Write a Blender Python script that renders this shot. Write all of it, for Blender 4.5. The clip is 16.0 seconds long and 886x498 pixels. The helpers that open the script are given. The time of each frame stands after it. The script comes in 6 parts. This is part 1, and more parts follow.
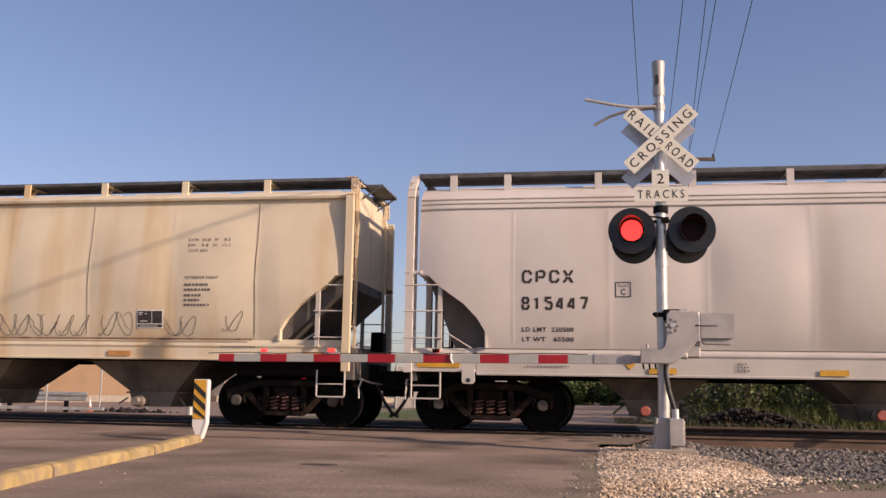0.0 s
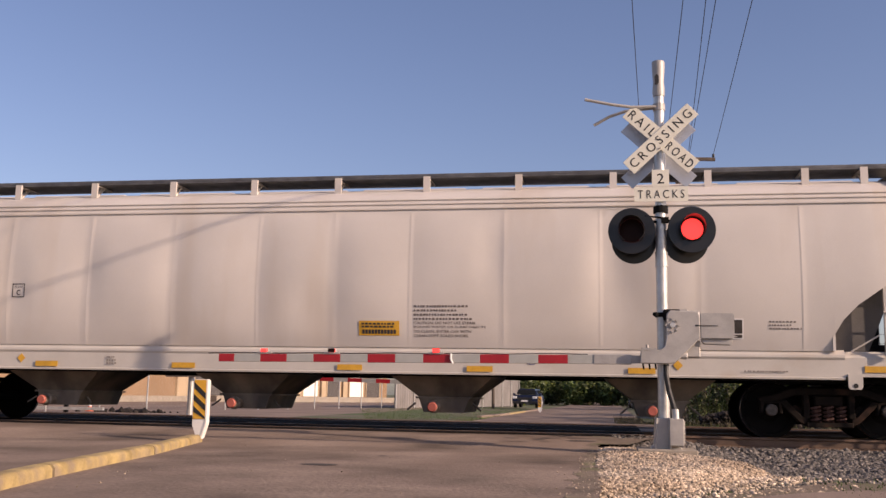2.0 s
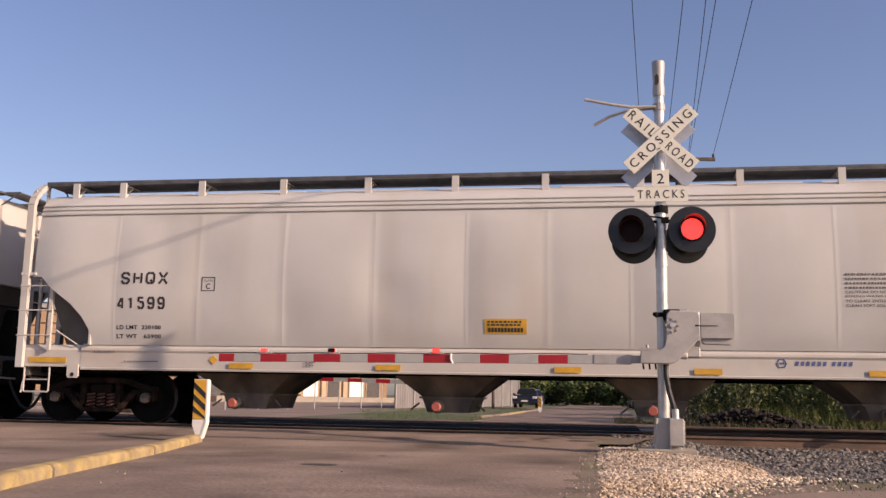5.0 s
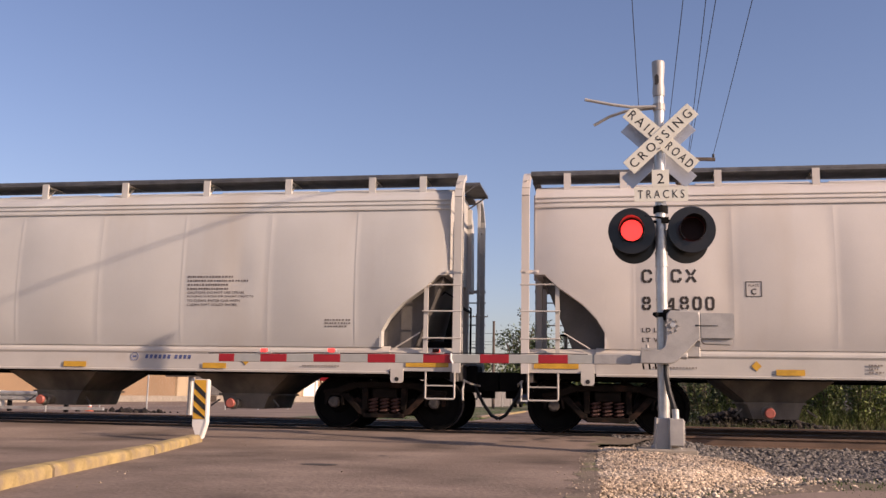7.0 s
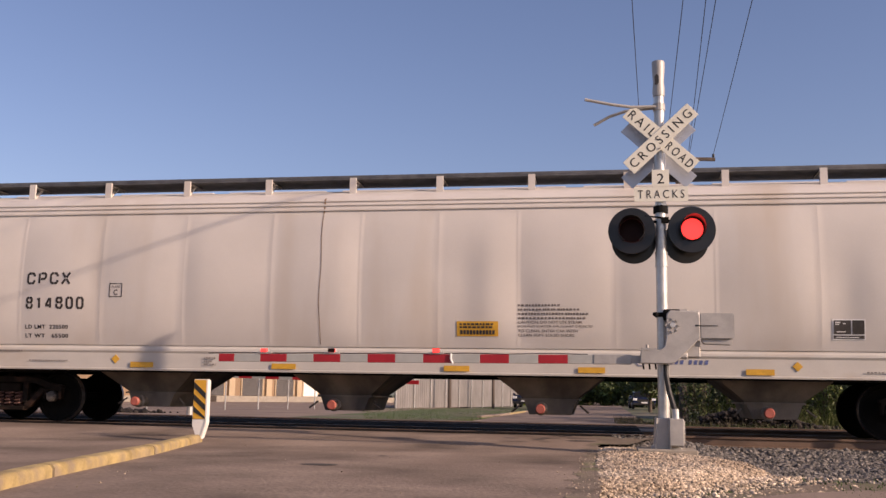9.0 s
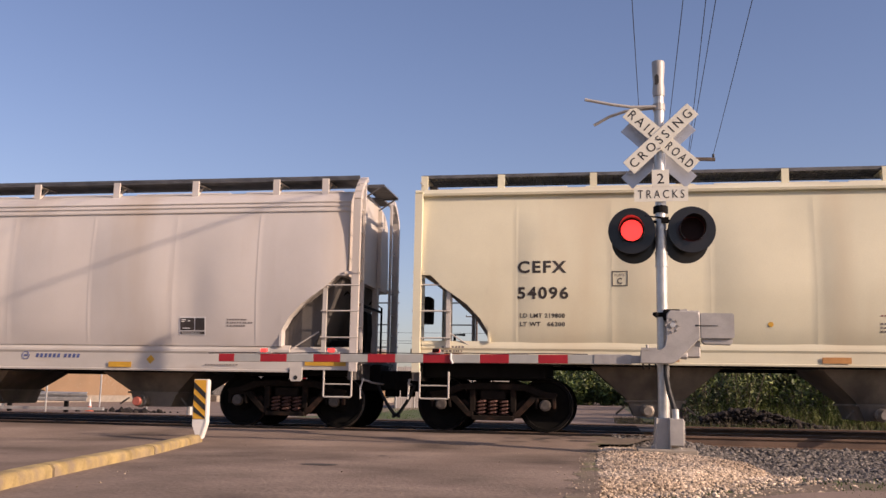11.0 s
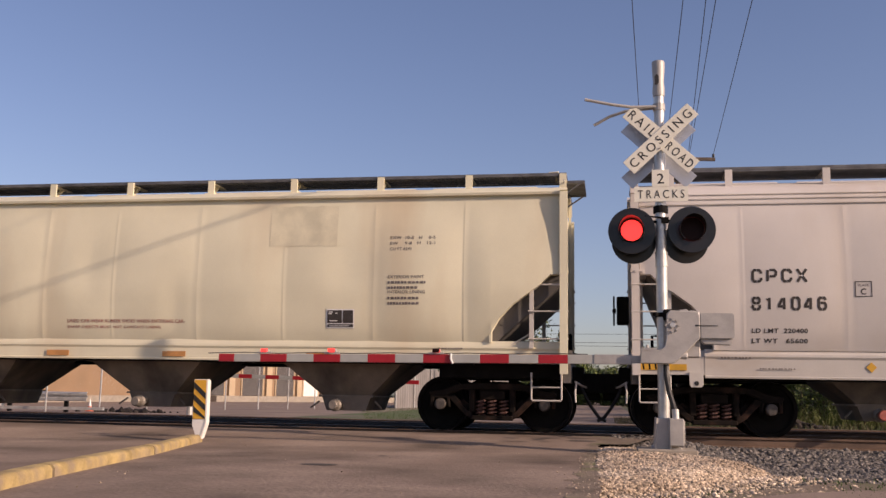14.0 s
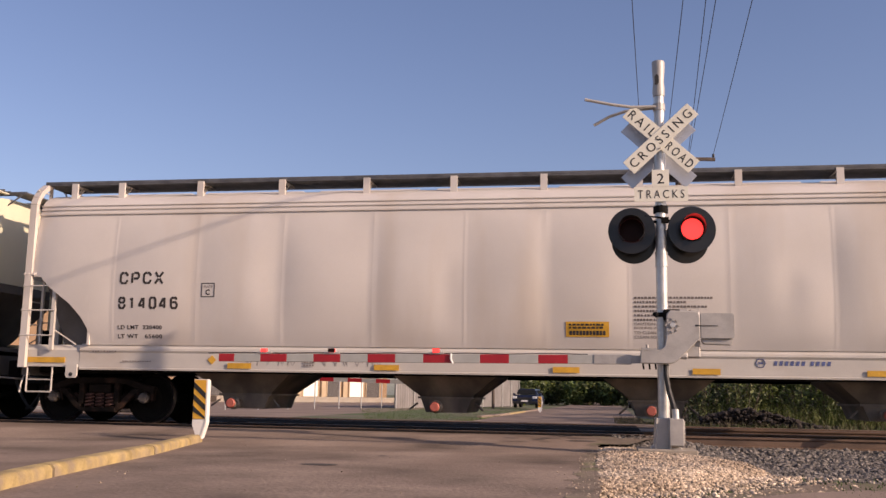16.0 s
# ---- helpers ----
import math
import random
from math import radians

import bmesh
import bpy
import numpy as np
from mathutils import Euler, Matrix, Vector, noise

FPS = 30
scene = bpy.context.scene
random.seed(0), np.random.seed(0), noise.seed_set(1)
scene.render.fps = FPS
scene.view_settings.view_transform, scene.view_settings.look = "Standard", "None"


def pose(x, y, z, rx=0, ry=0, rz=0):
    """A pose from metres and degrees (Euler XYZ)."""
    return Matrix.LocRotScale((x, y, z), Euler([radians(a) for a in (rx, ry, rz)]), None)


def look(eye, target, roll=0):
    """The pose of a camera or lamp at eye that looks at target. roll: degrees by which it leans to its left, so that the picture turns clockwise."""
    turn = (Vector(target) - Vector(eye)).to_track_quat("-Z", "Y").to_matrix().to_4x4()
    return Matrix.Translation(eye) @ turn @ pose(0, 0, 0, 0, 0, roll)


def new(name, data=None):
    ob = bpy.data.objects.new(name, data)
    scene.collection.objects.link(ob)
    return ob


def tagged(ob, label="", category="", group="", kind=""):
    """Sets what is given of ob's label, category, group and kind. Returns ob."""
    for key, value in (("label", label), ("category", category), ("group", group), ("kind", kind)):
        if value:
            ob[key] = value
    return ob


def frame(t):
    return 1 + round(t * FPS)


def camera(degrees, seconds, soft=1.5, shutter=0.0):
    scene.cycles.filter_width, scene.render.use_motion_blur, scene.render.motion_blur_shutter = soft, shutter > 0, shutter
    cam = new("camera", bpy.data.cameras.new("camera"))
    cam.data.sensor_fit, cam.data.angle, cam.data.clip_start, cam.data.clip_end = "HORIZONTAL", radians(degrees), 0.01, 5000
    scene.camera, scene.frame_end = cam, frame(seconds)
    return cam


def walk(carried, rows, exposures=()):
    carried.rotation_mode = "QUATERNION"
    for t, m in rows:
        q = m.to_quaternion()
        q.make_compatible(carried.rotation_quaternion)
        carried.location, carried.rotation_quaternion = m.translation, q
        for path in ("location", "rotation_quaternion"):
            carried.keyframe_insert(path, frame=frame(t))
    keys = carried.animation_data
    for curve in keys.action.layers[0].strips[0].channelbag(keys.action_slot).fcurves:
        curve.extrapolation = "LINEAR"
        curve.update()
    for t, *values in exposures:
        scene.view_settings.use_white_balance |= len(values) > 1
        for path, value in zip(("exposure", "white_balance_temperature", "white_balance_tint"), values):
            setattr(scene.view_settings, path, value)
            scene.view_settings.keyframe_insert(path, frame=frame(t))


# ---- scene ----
# ---- camera: a tripod beside the road, looking over the crossing ----
cam = camera(49.48, 16.0, soft=1.45)
EYE = pose(0, 0, 0.593, 98.677, 0, 9.871) @ pose(0, 0, 0, 0, 0, 1.006)
walk(cam, [(0, EYE), (16, EYE)], exposures=[(t, e, 6350, 32) for t, e in ((0, 0.03), (1.5, 0.02), (3.0, 0.06), (4.0, 0.12), (6.0, 0.10), (7.0, 0.10), (8.0, 0.13), (9.0, 0.01), (11.5, 0.03), (12.5, -0.07), (13.5, -0.13), (14.5, -0.02), (16, 0.04))])

# ---- sky, sun ----
SUN_AZ, SUN_EL = -18.5, 22.5          # degrees: from +x towards -y, and above the horizon
world = bpy.data.worlds.new("sky")
scene.world = world
world.use_nodes = True
wn = world.node_tree
sky = wn.nodes.new("ShaderNodeTexSky")
sky.sky_type, sky.sun_disc = "NISHITA", False
sky.sun_elevation, sky.sun_rotation = radians(SUN_EL), radians(90 - SUN_AZ)
sky.air_density, sky.dust_density, sky.ozone_density = 1.0, 1.2, 1.5
wn.links.new(sky.outputs[0], wn.nodes["Background"].inputs[0])
wn.nodes["Background"].inputs[1].default_value = 0.12
sun = new("sun", bpy.data.lights.new("sun", "SUN"))
sun.data.energy, sun.data.angle, sun.data.color = 5.6, radians(0.55), (1.0, 0.83, 0.56)
sd = Vector((math.cos(radians(SUN_EL)) * math.cos(radians(SUN_AZ)), math.cos(radians(SUN_EL)) * math.sin(radians(SUN_AZ)), math.sin(radians(SUN_EL))))
sun.matrix_world = look(sd * 60, (0, 0, 0))

# ---- materials ----
def mat(name, col, rough=0.6, metal=0.0, var=0.15, scale=3.0, bump=0.1, fine=60.0, col2=None, emit=None, rand=0.0, grime=None, stretch=(1, 1, 1), spec=0.5):
    """A surface with blotches and grain at two sizes, mixed between two colours, with fine relief."""
    m = bpy.data.materials.new(name)
    m.use_nodes = True
    nt = m.node_tree
    b = nt.nodes["Principled BSDF"]
    b.inputs["Roughness"].default_value, b.inputs["Metallic"].default_value = rough, metal
    b.inputs["Specular IOR Level"].default_value = spec
    tc = nt.nodes.new("ShaderNodeTexCoord")
    mp = nt.nodes.new("ShaderNodeMapping")
    mp.inputs["Scale"].default_value = stretch
    nt.links.new(tc.outputs["Object"], mp.inputs[0])
    n1, n2 = nt.nodes.new("ShaderNodeTexNoise"), nt.nodes.new("ShaderNodeTexNoise")
    for n, s, d in ((n1, scale, 5), (n2, fine, 3)):
        n.inputs["Scale"].default_value, n.inputs["Detail"].default_value = s, d
        nt.links.new(mp.outputs[0], n.inputs["Vector"])
    c2 = col2 or tuple(c * (1 - 2 * var) for c in col)
    mix = nt.nodes.new("ShaderNodeMix"); mix.data_type = "RGBA"
    mix.inputs[6].default_value, mix.inputs[7].default_value = (*col, 1), (*c2, 1)
    ramp = nt.nodes.new("ShaderNodeMapRange")
    ramp.inputs[1].default_value, ramp.inputs[2].default_value = 0.36, 0.68
    nt.links.new(n1.outputs[0], ramp.inputs[0]); nt.links.new(ramp.outputs[0], mix.inputs[0])
    out = mix.outputs[2]
    grain = nt.nodes.new("ShaderNodeMix"); grain.data_type, grain.blend_type = "RGBA", "MULTIPLY"
    grain.inputs[0].default_value = min(1, var * 2)
    nt.links.new(out, grain.inputs[6]); nt.links.new(n2.outputs[0], grain.inputs[7])
    gain = nt.nodes.new("ShaderNodeMix"); gain.data_type, gain.blend_type = "RGBA", "MULTIPLY"
    gain.inputs[0].default_value = 1
    k = 1 + 0.9 * min(1, var * 2) * 0.5
    gain.inputs[7].default_value = (k, k, k, 1)
    nt.links.new(grain.outputs[2], gain.inputs[6]); out = gain.outputs[2]
    if grime:                                   # stains with a shape of their own: (colour, scale, low, high, stretch)
        g = nt.nodes.new("ShaderNodeTexNoise"); g.inputs["Scale"].default_value, g.inputs["Detail"].default_value = grime[1], 4
        gm = nt.nodes.new("ShaderNodeMapping"); gm.inputs["Scale"].default_value = grime[4]; gm.inputs["Location"].default_value = (3.7, 1.1, 0.4)
        nt.links.new(tc.outputs["Object"], gm.inputs[0]); nt.links.new(gm.outputs[0], g.inputs["Vector"])
        gr = nt.nodes.new("ShaderNodeMapRange"); gr.inputs[1].default_value, gr.inputs[2].default_value = grime[2], grime[3]
        nt.links.new(g.outputs[0], gr.inputs[0])
        gx = nt.nodes.new("ShaderNodeMix"); gx.data_type = "RGBA"; gx.inputs[7].default_value = (*grime[0], 1)
        nt.links.new(gr.outputs[0], gx.inputs[0]); nt.links.new(out, gx.inputs[6]); out = gx.outputs[2]
    if rand:
        for src in ("ShaderNodeObjectInfo", "ShaderNodeNewGeometry"):
            oi = nt.nodes.new(src)
            rr = nt.nodes.new("ShaderNodeMapRange"); rr.inputs[3].default_value, rr.inputs[4].default_value = 1 - rand, 1 + rand
            nt.links.new(oi.outputs["Random" if src.endswith("Info") else "Random Per Island"], rr.inputs[0])
            rx = nt.nodes.new("ShaderNodeMix"); rx.data_type, rx.blend_type = "RGBA", "MULTIPLY"; rx.inputs[0].default_value = 1
            nt.links.new(out, rx.inputs[6]); nt.links.new(rr.outputs[0], rx.inputs[7]); out = rx.outputs[2]
    nt.links.new(out, b.inputs["Base Color"])
    if bump:
        bp = nt.nodes.new("ShaderNodeBump"); bp.inputs["Strength"].default_value, bp.inputs["Distance"].default_value = bump, 0.01
        nt.links.new(n2.outputs[0], bp.inputs["Height"]); nt.links.new(bp.outputs[0], b.inputs["Normal"])
    if emit:
        b.inputs["Emission Color"].default_value, b.inputs["Emission Strength"].default_value = (*emit[:3], 1), emit[3]
    return m

M = {}
M["car_grey"] = mat("car_grey_paint", (0.62, 0.57, 0.52), 0.5, var=0.05, scale=0.7, bump=0.03, grime=((0.50, 0.42, 0.34), 0.9, 0.52, 0.8, (1, 1, 0.15)))
M["car_cool"] = mat("car_cool_grey_paint", (0.56, 0.54, 0.50), 0.5, var=0.05, scale=0.7, bump=0.03, grime=((0.47, 0.42, 0.36), 0.9, 0.52, 0.8, (1, 1, 0.15)))
M["car_cream"] = mat("car_cream_paint", (0.73, 0.68, 0.495), 0.5, var=0.06, scale=0.7, bump=0.03, grime=((0.58, 0.47, 0.31), 0.8, 0.5, 0.85, (1, 1, 0.2)))
M["car_rusty"] = mat("car_rust_streaked_paint", (0.74, 0.64, 0.46), 0.55, var=0.08, scale=0.7, bump=0.03, grime=((0.52, 0.31, 0.11), 1.25, 0.50, 0.80, (1, 1, 0.16)))
M["sill_white"] = mat("sill_paint", (0.55, 0.51, 0.455), 0.45, var=0.06, scale=1.5, bump=0.03, grime=((0.45, 0.38, 0.31), 1.6, 0.56, 0.8, (0.6, 1, 1)))
M["seam"] = mat("seam_shadow_paint", (0.36, 0.33, 0.30), 0.6, var=0.1)
# paint of the recessed car ends, darkened to carry the shade there
M["slope"] = mat("end_paint_shade_dark", (0.12, 0.108, 0.098), 0.7, var=0.15, scale=2)
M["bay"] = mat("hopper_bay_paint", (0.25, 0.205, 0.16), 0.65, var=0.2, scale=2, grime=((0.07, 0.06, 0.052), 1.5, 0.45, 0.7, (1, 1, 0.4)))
# underframe, truck and wheel colours near black: shade under the cars is included
M["under"] = mat("underframe_grime_shade_dark", (0.011, 0.010, 0.009), 0.85, var=0.25, scale=4, bump=0.3, spec=0.15)
M["truck"] = mat("truck_brown_iron_shade_dark", (0.016, 0.011, 0.008), 0.8, var=0.25, scale=5, bump=0.4, spec=0.15, grime=((0.06, 0.03, 0.02), 3, 0.52, 0.75, (1, 1, 1)))
M["wheel"] = mat("wheel_steel_shade_dark", (0.008, 0.007, 0.006), 0.8, var=0.2, scale=6, spec=0.12)
M["tread"] = mat("wheel_polished_tread", (0.35, 0.3, 0.27), 0.35, 0.8, var=0.1)
M["cap"] = mat("bearing_cap_metal", (0.13, 0.11, 0.095), 0.5, 0.3, var=0.2, scale=12)
M["spring"] = mat("spring_rust", (0.13, 0.06, 0.045), 0.7, var=0.2, scale=20)
M["red_cap"] = mat("red_outlet_cap", (0.45, 0.12, 0.085), 0.5, var=0.15, scale=8)
M["pipe"] = mat("outlet_pipe_metal", (0.30, 0.26, 0.22), 0.55, 0.4, var=0.2, scale=8)
M["board"] = mat("galvanized_running_board", (0.16, 0.16, 0.165), 0.6, 0.4, var=0.2, scale=5)
M["black"] = mat("black_paint", (0.025, 0.023, 0.022), 0.5, var=0.2)
M["rubber"] = mat("black_rubber_hose", (0.02, 0.02, 0.02), 0.6, var=0.2)
M["stencil"] = mat("stencil_black_paint", (0.05, 0.04, 0.035), 0.6, var=0.2, scale=10)
M["stencil_grey"] = mat("faded_grey_stencil", (0.22, 0.185, 0.165), 0.6, var=0.2, scale=10)
M["stencil_red"] = mat("faded_red_stencil", (0.40, 0.14, 0.11), 0.6, var=0.2, scale=10)
M["stencil_blue"] = mat("blue_stencil", (0.10, 0.13, 0.30), 0.6, var=0.2, scale=10)
M["reflector"] = mat("yellow_reflective_sheeting", (0.66, 0.36, 0.03), 0.45, var=0.12, scale=6)
M["orange"] = mat("orange_reflective_sheeting", (0.55, 0.26, 0.08), 0.45, var=0.12, scale=6)
M["panel_white"] = mat("white_marking_border", (0.75, 0.73, 0.7), 0.5, var=0.05)
M["galv"] = mat("galvanized_steel", (0.62, 0.61, 0.58), 0.38, 0.55, var=0.12, scale=6, bump=0.05)
M["alu"] = mat("cast_aluminium_grey", (0.44, 0.415, 0.385), 0.5, 0.2, var=0.1, scale=5, bump=0.05)
M["sign_white"] = mat("white_reflective_sign", (0.75, 0.72, 0.61), 0.5, var=0.04, scale=3, bump=0.02)
M["sign_back"] = mat("bare_aluminium_sign_back", (0.55, 0.56, 0.60), 0.4, 0.6, var=0.06)
M["lamp_black"] = mat("signal_black_enamel", (0.018, 0.016, 0.015), 0.28, var=0.15, scale=8)
M["lens_lit"] = mat("red_lens_lit", (0.8, 0.04, 0.03), 0.3, var=0.0, bump=0, emit=(1.0, 0.045, 0.03, 1.9))
M["lens_off"] = mat("red_lens_dark", (0.016, 0.004, 0.003), 0.5, var=0.1, spec=0.15)
M["arm_white"] = mat("gate_arm_white_sheeting", (0.40, 0.40, 0.37), 0.45, var=0.06, scale=5)
M["arm_red"] = mat("gate_arm_red_sheeting", (0.38, 0.016, 0.022), 0.4, var=0.08, scale=5)
M["mark_yellow"] = mat("marker_yellow_sheeting", (0.72, 0.38, 0.03), 0.45, var=0.08, scale=6)
M["kerb_yellow"] = mat("kerb_worn_yellow_paint", (0.50, 0.365, 0.145), 0.85, var=0.25, scale=4, bump=0.6, grime=((0.25, 0.19, 0.125), 3.5, 0.50, 0.72, (1, 1, 1)))
M["asphalt"] = mat("worn_asphalt", (0.335, 0.256, 0.201), 0.9, var=0.3, scale=0.6, fine=26, bump=0.9, spec=0.12, grime=((0.215, 0.16, 0.124), 0.55, 0.46, 0.74, (1, 0.3, 1)))
M["lot"] = mat("worn_parking_asphalt", (0.29, 0.222, 0.177), 0.9, var=0.14, scale=0.4, fine=110, bump=0.5, spec=0.12)
M["patch"] = mat("dark_asphalt_patch", (0.075, 0.062, 0.055), 0.9, var=0.15, scale=2, fine=90, bump=0.5)
# near black: the train's shadow over the crossing is put into this colour
M["panel"] = mat("crossing_timber_shadow_dark", (0.024, 0.020, 0.018), 0.95, var=0.25, scale=3, fine=40, bump=0.6, spec=0.03)
M["concrete"] = mat("concrete", (0.33, 0.285, 0.225), 0.85, var=0.12, scale=3, bump=0.3)
M["dirt"] = mat("ground_dirt_and_grass", (0.16, 0.135, 0.085), 0.95, var=0.2, scale=0.6, fine=30, bump=0.7, grime=((0.07, 0.10, 0.025), 0.25, 0.42, 0.58, (1, 1, 1)))
M["soil"] = mat("tan_soil_with_grit", (0.225, 0.168, 0.118), 0.95, var=0.25, scale=1.2, fine=45, bump=0.8, grime=((0.13, 0.13, 0.05), 1.3, 0.52, 0.7, (1, 1, 1)))
M["grass"] = mat("grass_blades", (0.06, 0.10, 0.018), 0.8, var=0.2, scale=1.0, rand=0.35)
M["grass_dry"] = mat("dry_grass_blades", (0.11, 0.095, 0.04), 0.8, var=0.2, scale=1.0, rand=0.35)
M["leaf"] = mat("leaves", (0.055, 0.085, 0.016), 0.6, var=0.2, scale=1.0, rand=0.4)
M["leaf_light"] = mat("light_leaves", (0.135, 0.165, 0.028), 0.6, var=0.2, scale=1.0, rand=0.4)
M["bark"] = mat("bark", (0.12, 0.09, 0.065), 0.9, var=0.25, scale=6, bump=0.6)
M["gravel"] = mat("pale_gravel_stones", (0.405, 0.325, 0.24), 0.85, var=0.14, scale=1.7, fine=90, bump=0.3, rand=0.68, col2=(0.25, 0.185, 0.125))
M["gravel_bed"] = mat("pale_gravel_bed", (0.15, 0.115, 0.082), 0.9, var=0.25, scale=12, fine=70, bump=0.8)
M["ballast"] = mat("grey_ballast_stones", (0.145, 0.128, 0.112), 0.85, var=0.15, scale=9, fine=90, bump=0.3, rand=0.6)
M["ballast_bed"] = mat("ballast_bed", (0.06, 0.052, 0.046), 0.9, var=0.25, scale=14, fine=60, bump=0.9)
M["rail"] = mat("rusted_rail", (0.17, 0.105, 0.07), 0.75, var=0.2, scale=6, bump=0.3, stretch=(0.3, 1, 1))
M["rail_top"] = mat("polished_rail_head", (0.26, 0.235, 0.21), 0.45, 0.8, var=0.08)
M["tie"] = mat("creosoted_tie", (0.075, 0.058, 0.045), 0.9, var=0.25, scale=5, bump=0.6)
M["wood_pole"] = mat("weathered_utility_pole", (0.13, 0.10, 0.08), 0.9, var=0.2, scale=5, bump=0.5, stretch=(1, 1, 0.1))
M["wire"] = mat("black_cable", (0.03, 0.03, 0.035), 0.6, var=0.1)
M["tan_wall"] = mat("tan_stucco", (0.27, 0.175, 0.10), 0.9, var=0.08, scale=0.5, bump=0.3)
M["tan_light"] = mat("pale_pilaster_stucco", (0.44, 0.33, 0.21), 0.9, var=0.08, scale=0.5, bump=0.3)
M["dark_door"] = mat("dark_roller_door", (0.09, 0.08, 0.075), 0.6, var=0.15)
M["white_door"] = mat("white_door_paint", (0.78, 0.75, 0.68), 0.6, var=0.05)
M["sheet"] = mat("grey_corrugated_sheet", (0.26, 0.24, 0.225), 0.55, 0.3, var=0.12, scale=0.8)
M["roof"] = mat("metal_roof", (0.32, 0.31, 0.30), 0.5, 0.4, var=0.1)
M["glass"] = mat("dark_vehicle_glass", (0.02, 0.022, 0.025), 0.08, var=0.05, bump=0)
M["navy"] = mat("navy_car_paint", (0.02, 0.03, 0.075), 0.25, 0.2, var=0.08, bump=0)
M["headlamp"] = mat("headlamp_lens", (0.8, 0.8, 0.8), 0.15, var=0.05, bump=0)
M["chrome"] = mat("plain_metal", (0.6, 0.6, 0.6), 0.25, 0.9, var=0.05)
M["cone"] = mat("orange_cone_plastic", (0.75, 0.13, 0.03), 0.5, var=0.08)
M["white_paint"] = mat("white_paint", (0.78, 0.75, 0.70), 0.5, var=0.06, scale=4)
M["rust"] = mat("rust_streak", (0.30, 0.19, 0.11), 0.8, var=0.25, scale=8)
M["tan_patch"] = mat("tan_touch_up_paint", (0.69, 0.63, 0.45), 0.55, var=0.1, scale=3)
M["scrawl"] = mat("grey_pen_scrawl", (0.26, 0.22, 0.19), 0.7, var=0.25, scale=8)
M["scrawl_pale"] = mat("faint_grey_pen_scrawl", (0.42, 0.38, 0.35), 0.7, var=0.2, scale=8)
M["debris"] = mat("dark_scrap_pile", (0.04, 0.029, 0.023), 0.9, var=0.3, scale=3, bump=0.6, rand=0.5)

# ---- mesh helpers ----
def box(bm, x0, x1, y0, y1, z0, z1):
    v = [bm.verts.new((x, y, z)) for z in (z0, z1) for x, y in ((x0, y0), (x1, y0), (x1, y1), (x0, y1))]
    for f in ((3, 2, 1, 0), (4, 5, 6, 7), (0, 1, 5, 4), (1, 2, 6, 5), (2, 3, 7, 6), (3, 0, 4, 7)):
        bm.faces.new([v[i] for i in f])
    return v

def rod(bm, a, b, r, n=8, r2=None):
    """A round bar from a to b, closed at both ends."""
    a, b = Vector(a), Vector(b)
    q = (b - a).to_track_quat("Z", "Y")
    rings = []
    for p, rad in ((a, r), (b, r if r2 is None else r2)):
        rings.append([bm.verts.new(p + q @ Vector((rad * math.cos(2 * math.pi * i / n), rad * math.sin(2 * math.pi * i / n), 0))) for i in range(n)])
    for i in range(n):
        bm.faces.new((rings[0][i], rings[0][(i + 1) % n], rings[1][(i + 1) % n], rings[1][i]))
    bm.faces.new(rings[0][::-1]); bm.faces.new(rings[1])

def tube(bm, pts, r, n=6):
    """A round bar through several points."""
    pts = [Vector(p) for p in pts]
    rings = []
    for i, p in enumerate(pts):
        d = (pts[min(i + 1, len(pts) - 1)] - pts[max(i - 1, 0)])
        q = d.to_track_quat("Z", "Y")
        rings.append([bm.verts.new(p + q @ Vector((r * math.cos(2 * math.pi * k / n), r * math.sin(2 * math.pi * k / n), 0))) for k in range(n)])
    for a, b in zip(rings, rings[1:]):
        best = min(range(n), key=lambda s: sum((a[k].co - b[(k + s) % n].co).length for k in range(n)))
        for k in range(n):
            bm.faces.new((a[k], a[(k + 1) % n], b[(k + 1 + best) % n], b[(k + best) % n]))
    bm.faces.new(rings[0][::-1]); bm.faces.new(rings[-1])

def prism(bm, poly, axis, a, b):
    """A polygon drawn out along an axis from a to b. axis y: poly is (x, z); x: (y, z); z: (x, y)."""
    def at(p, w):
        return {"y": (p[0], w, p[1]), "x": (w, p[0], p[1]), "z": (p[0], p[1], w)}[axis]
    lo, hi = [bm.verts.new(at(p, a)) for p in poly], [bm.verts.new(at(p, b)) for p in poly]
    n = len(poly)
    for i in range(n):
        bm.faces.new((lo[i], lo[(i + 1) % n], hi[(i + 1) % n], hi[i]))
    bm.faces.new(lo[::-1]); bm.faces.new(hi)

def lathe(bm, prof, axis, at, n=24):
    """Turns a profile of (along the axis, radius) about an axis through at."""
    rings = []
    for w, r in prof:
        ring = []
        for i in range(n):
            c, s = r * math.cos(2 * math.pi * i / n), r * math.sin(2 * math.pi * i / n)
            o = {"y": (c, w, s), "x": (w, c, s), "z": (c, s, w)}[axis]
            ring.append(bm.verts.new((at[0] + o[0], at[1] + o[1], at[2] + o[2])))
        rings.append(ring)
    for a, b in zip(rings, rings[1:]):
        for i in range(n):
            bm.faces.new((a[i], a[(i + 1) % n], b[(i + 1) % n], b[i]))
    bm.faces.new(rings[0][::-1]); bm.faces.new(rings[-1])

def bevel(bm, w, seg=1):
    bmesh.ops.recalc_face_normals(bm, faces=bm.faces)
    bmesh.ops.bevel(bm, geom=[e for e in bm.edges if len(e.link_faces) == 2 and e.calc_face_angle(0) > 0.6], offset=w, segments=seg, affect="EDGES", clamp_overlap=True)

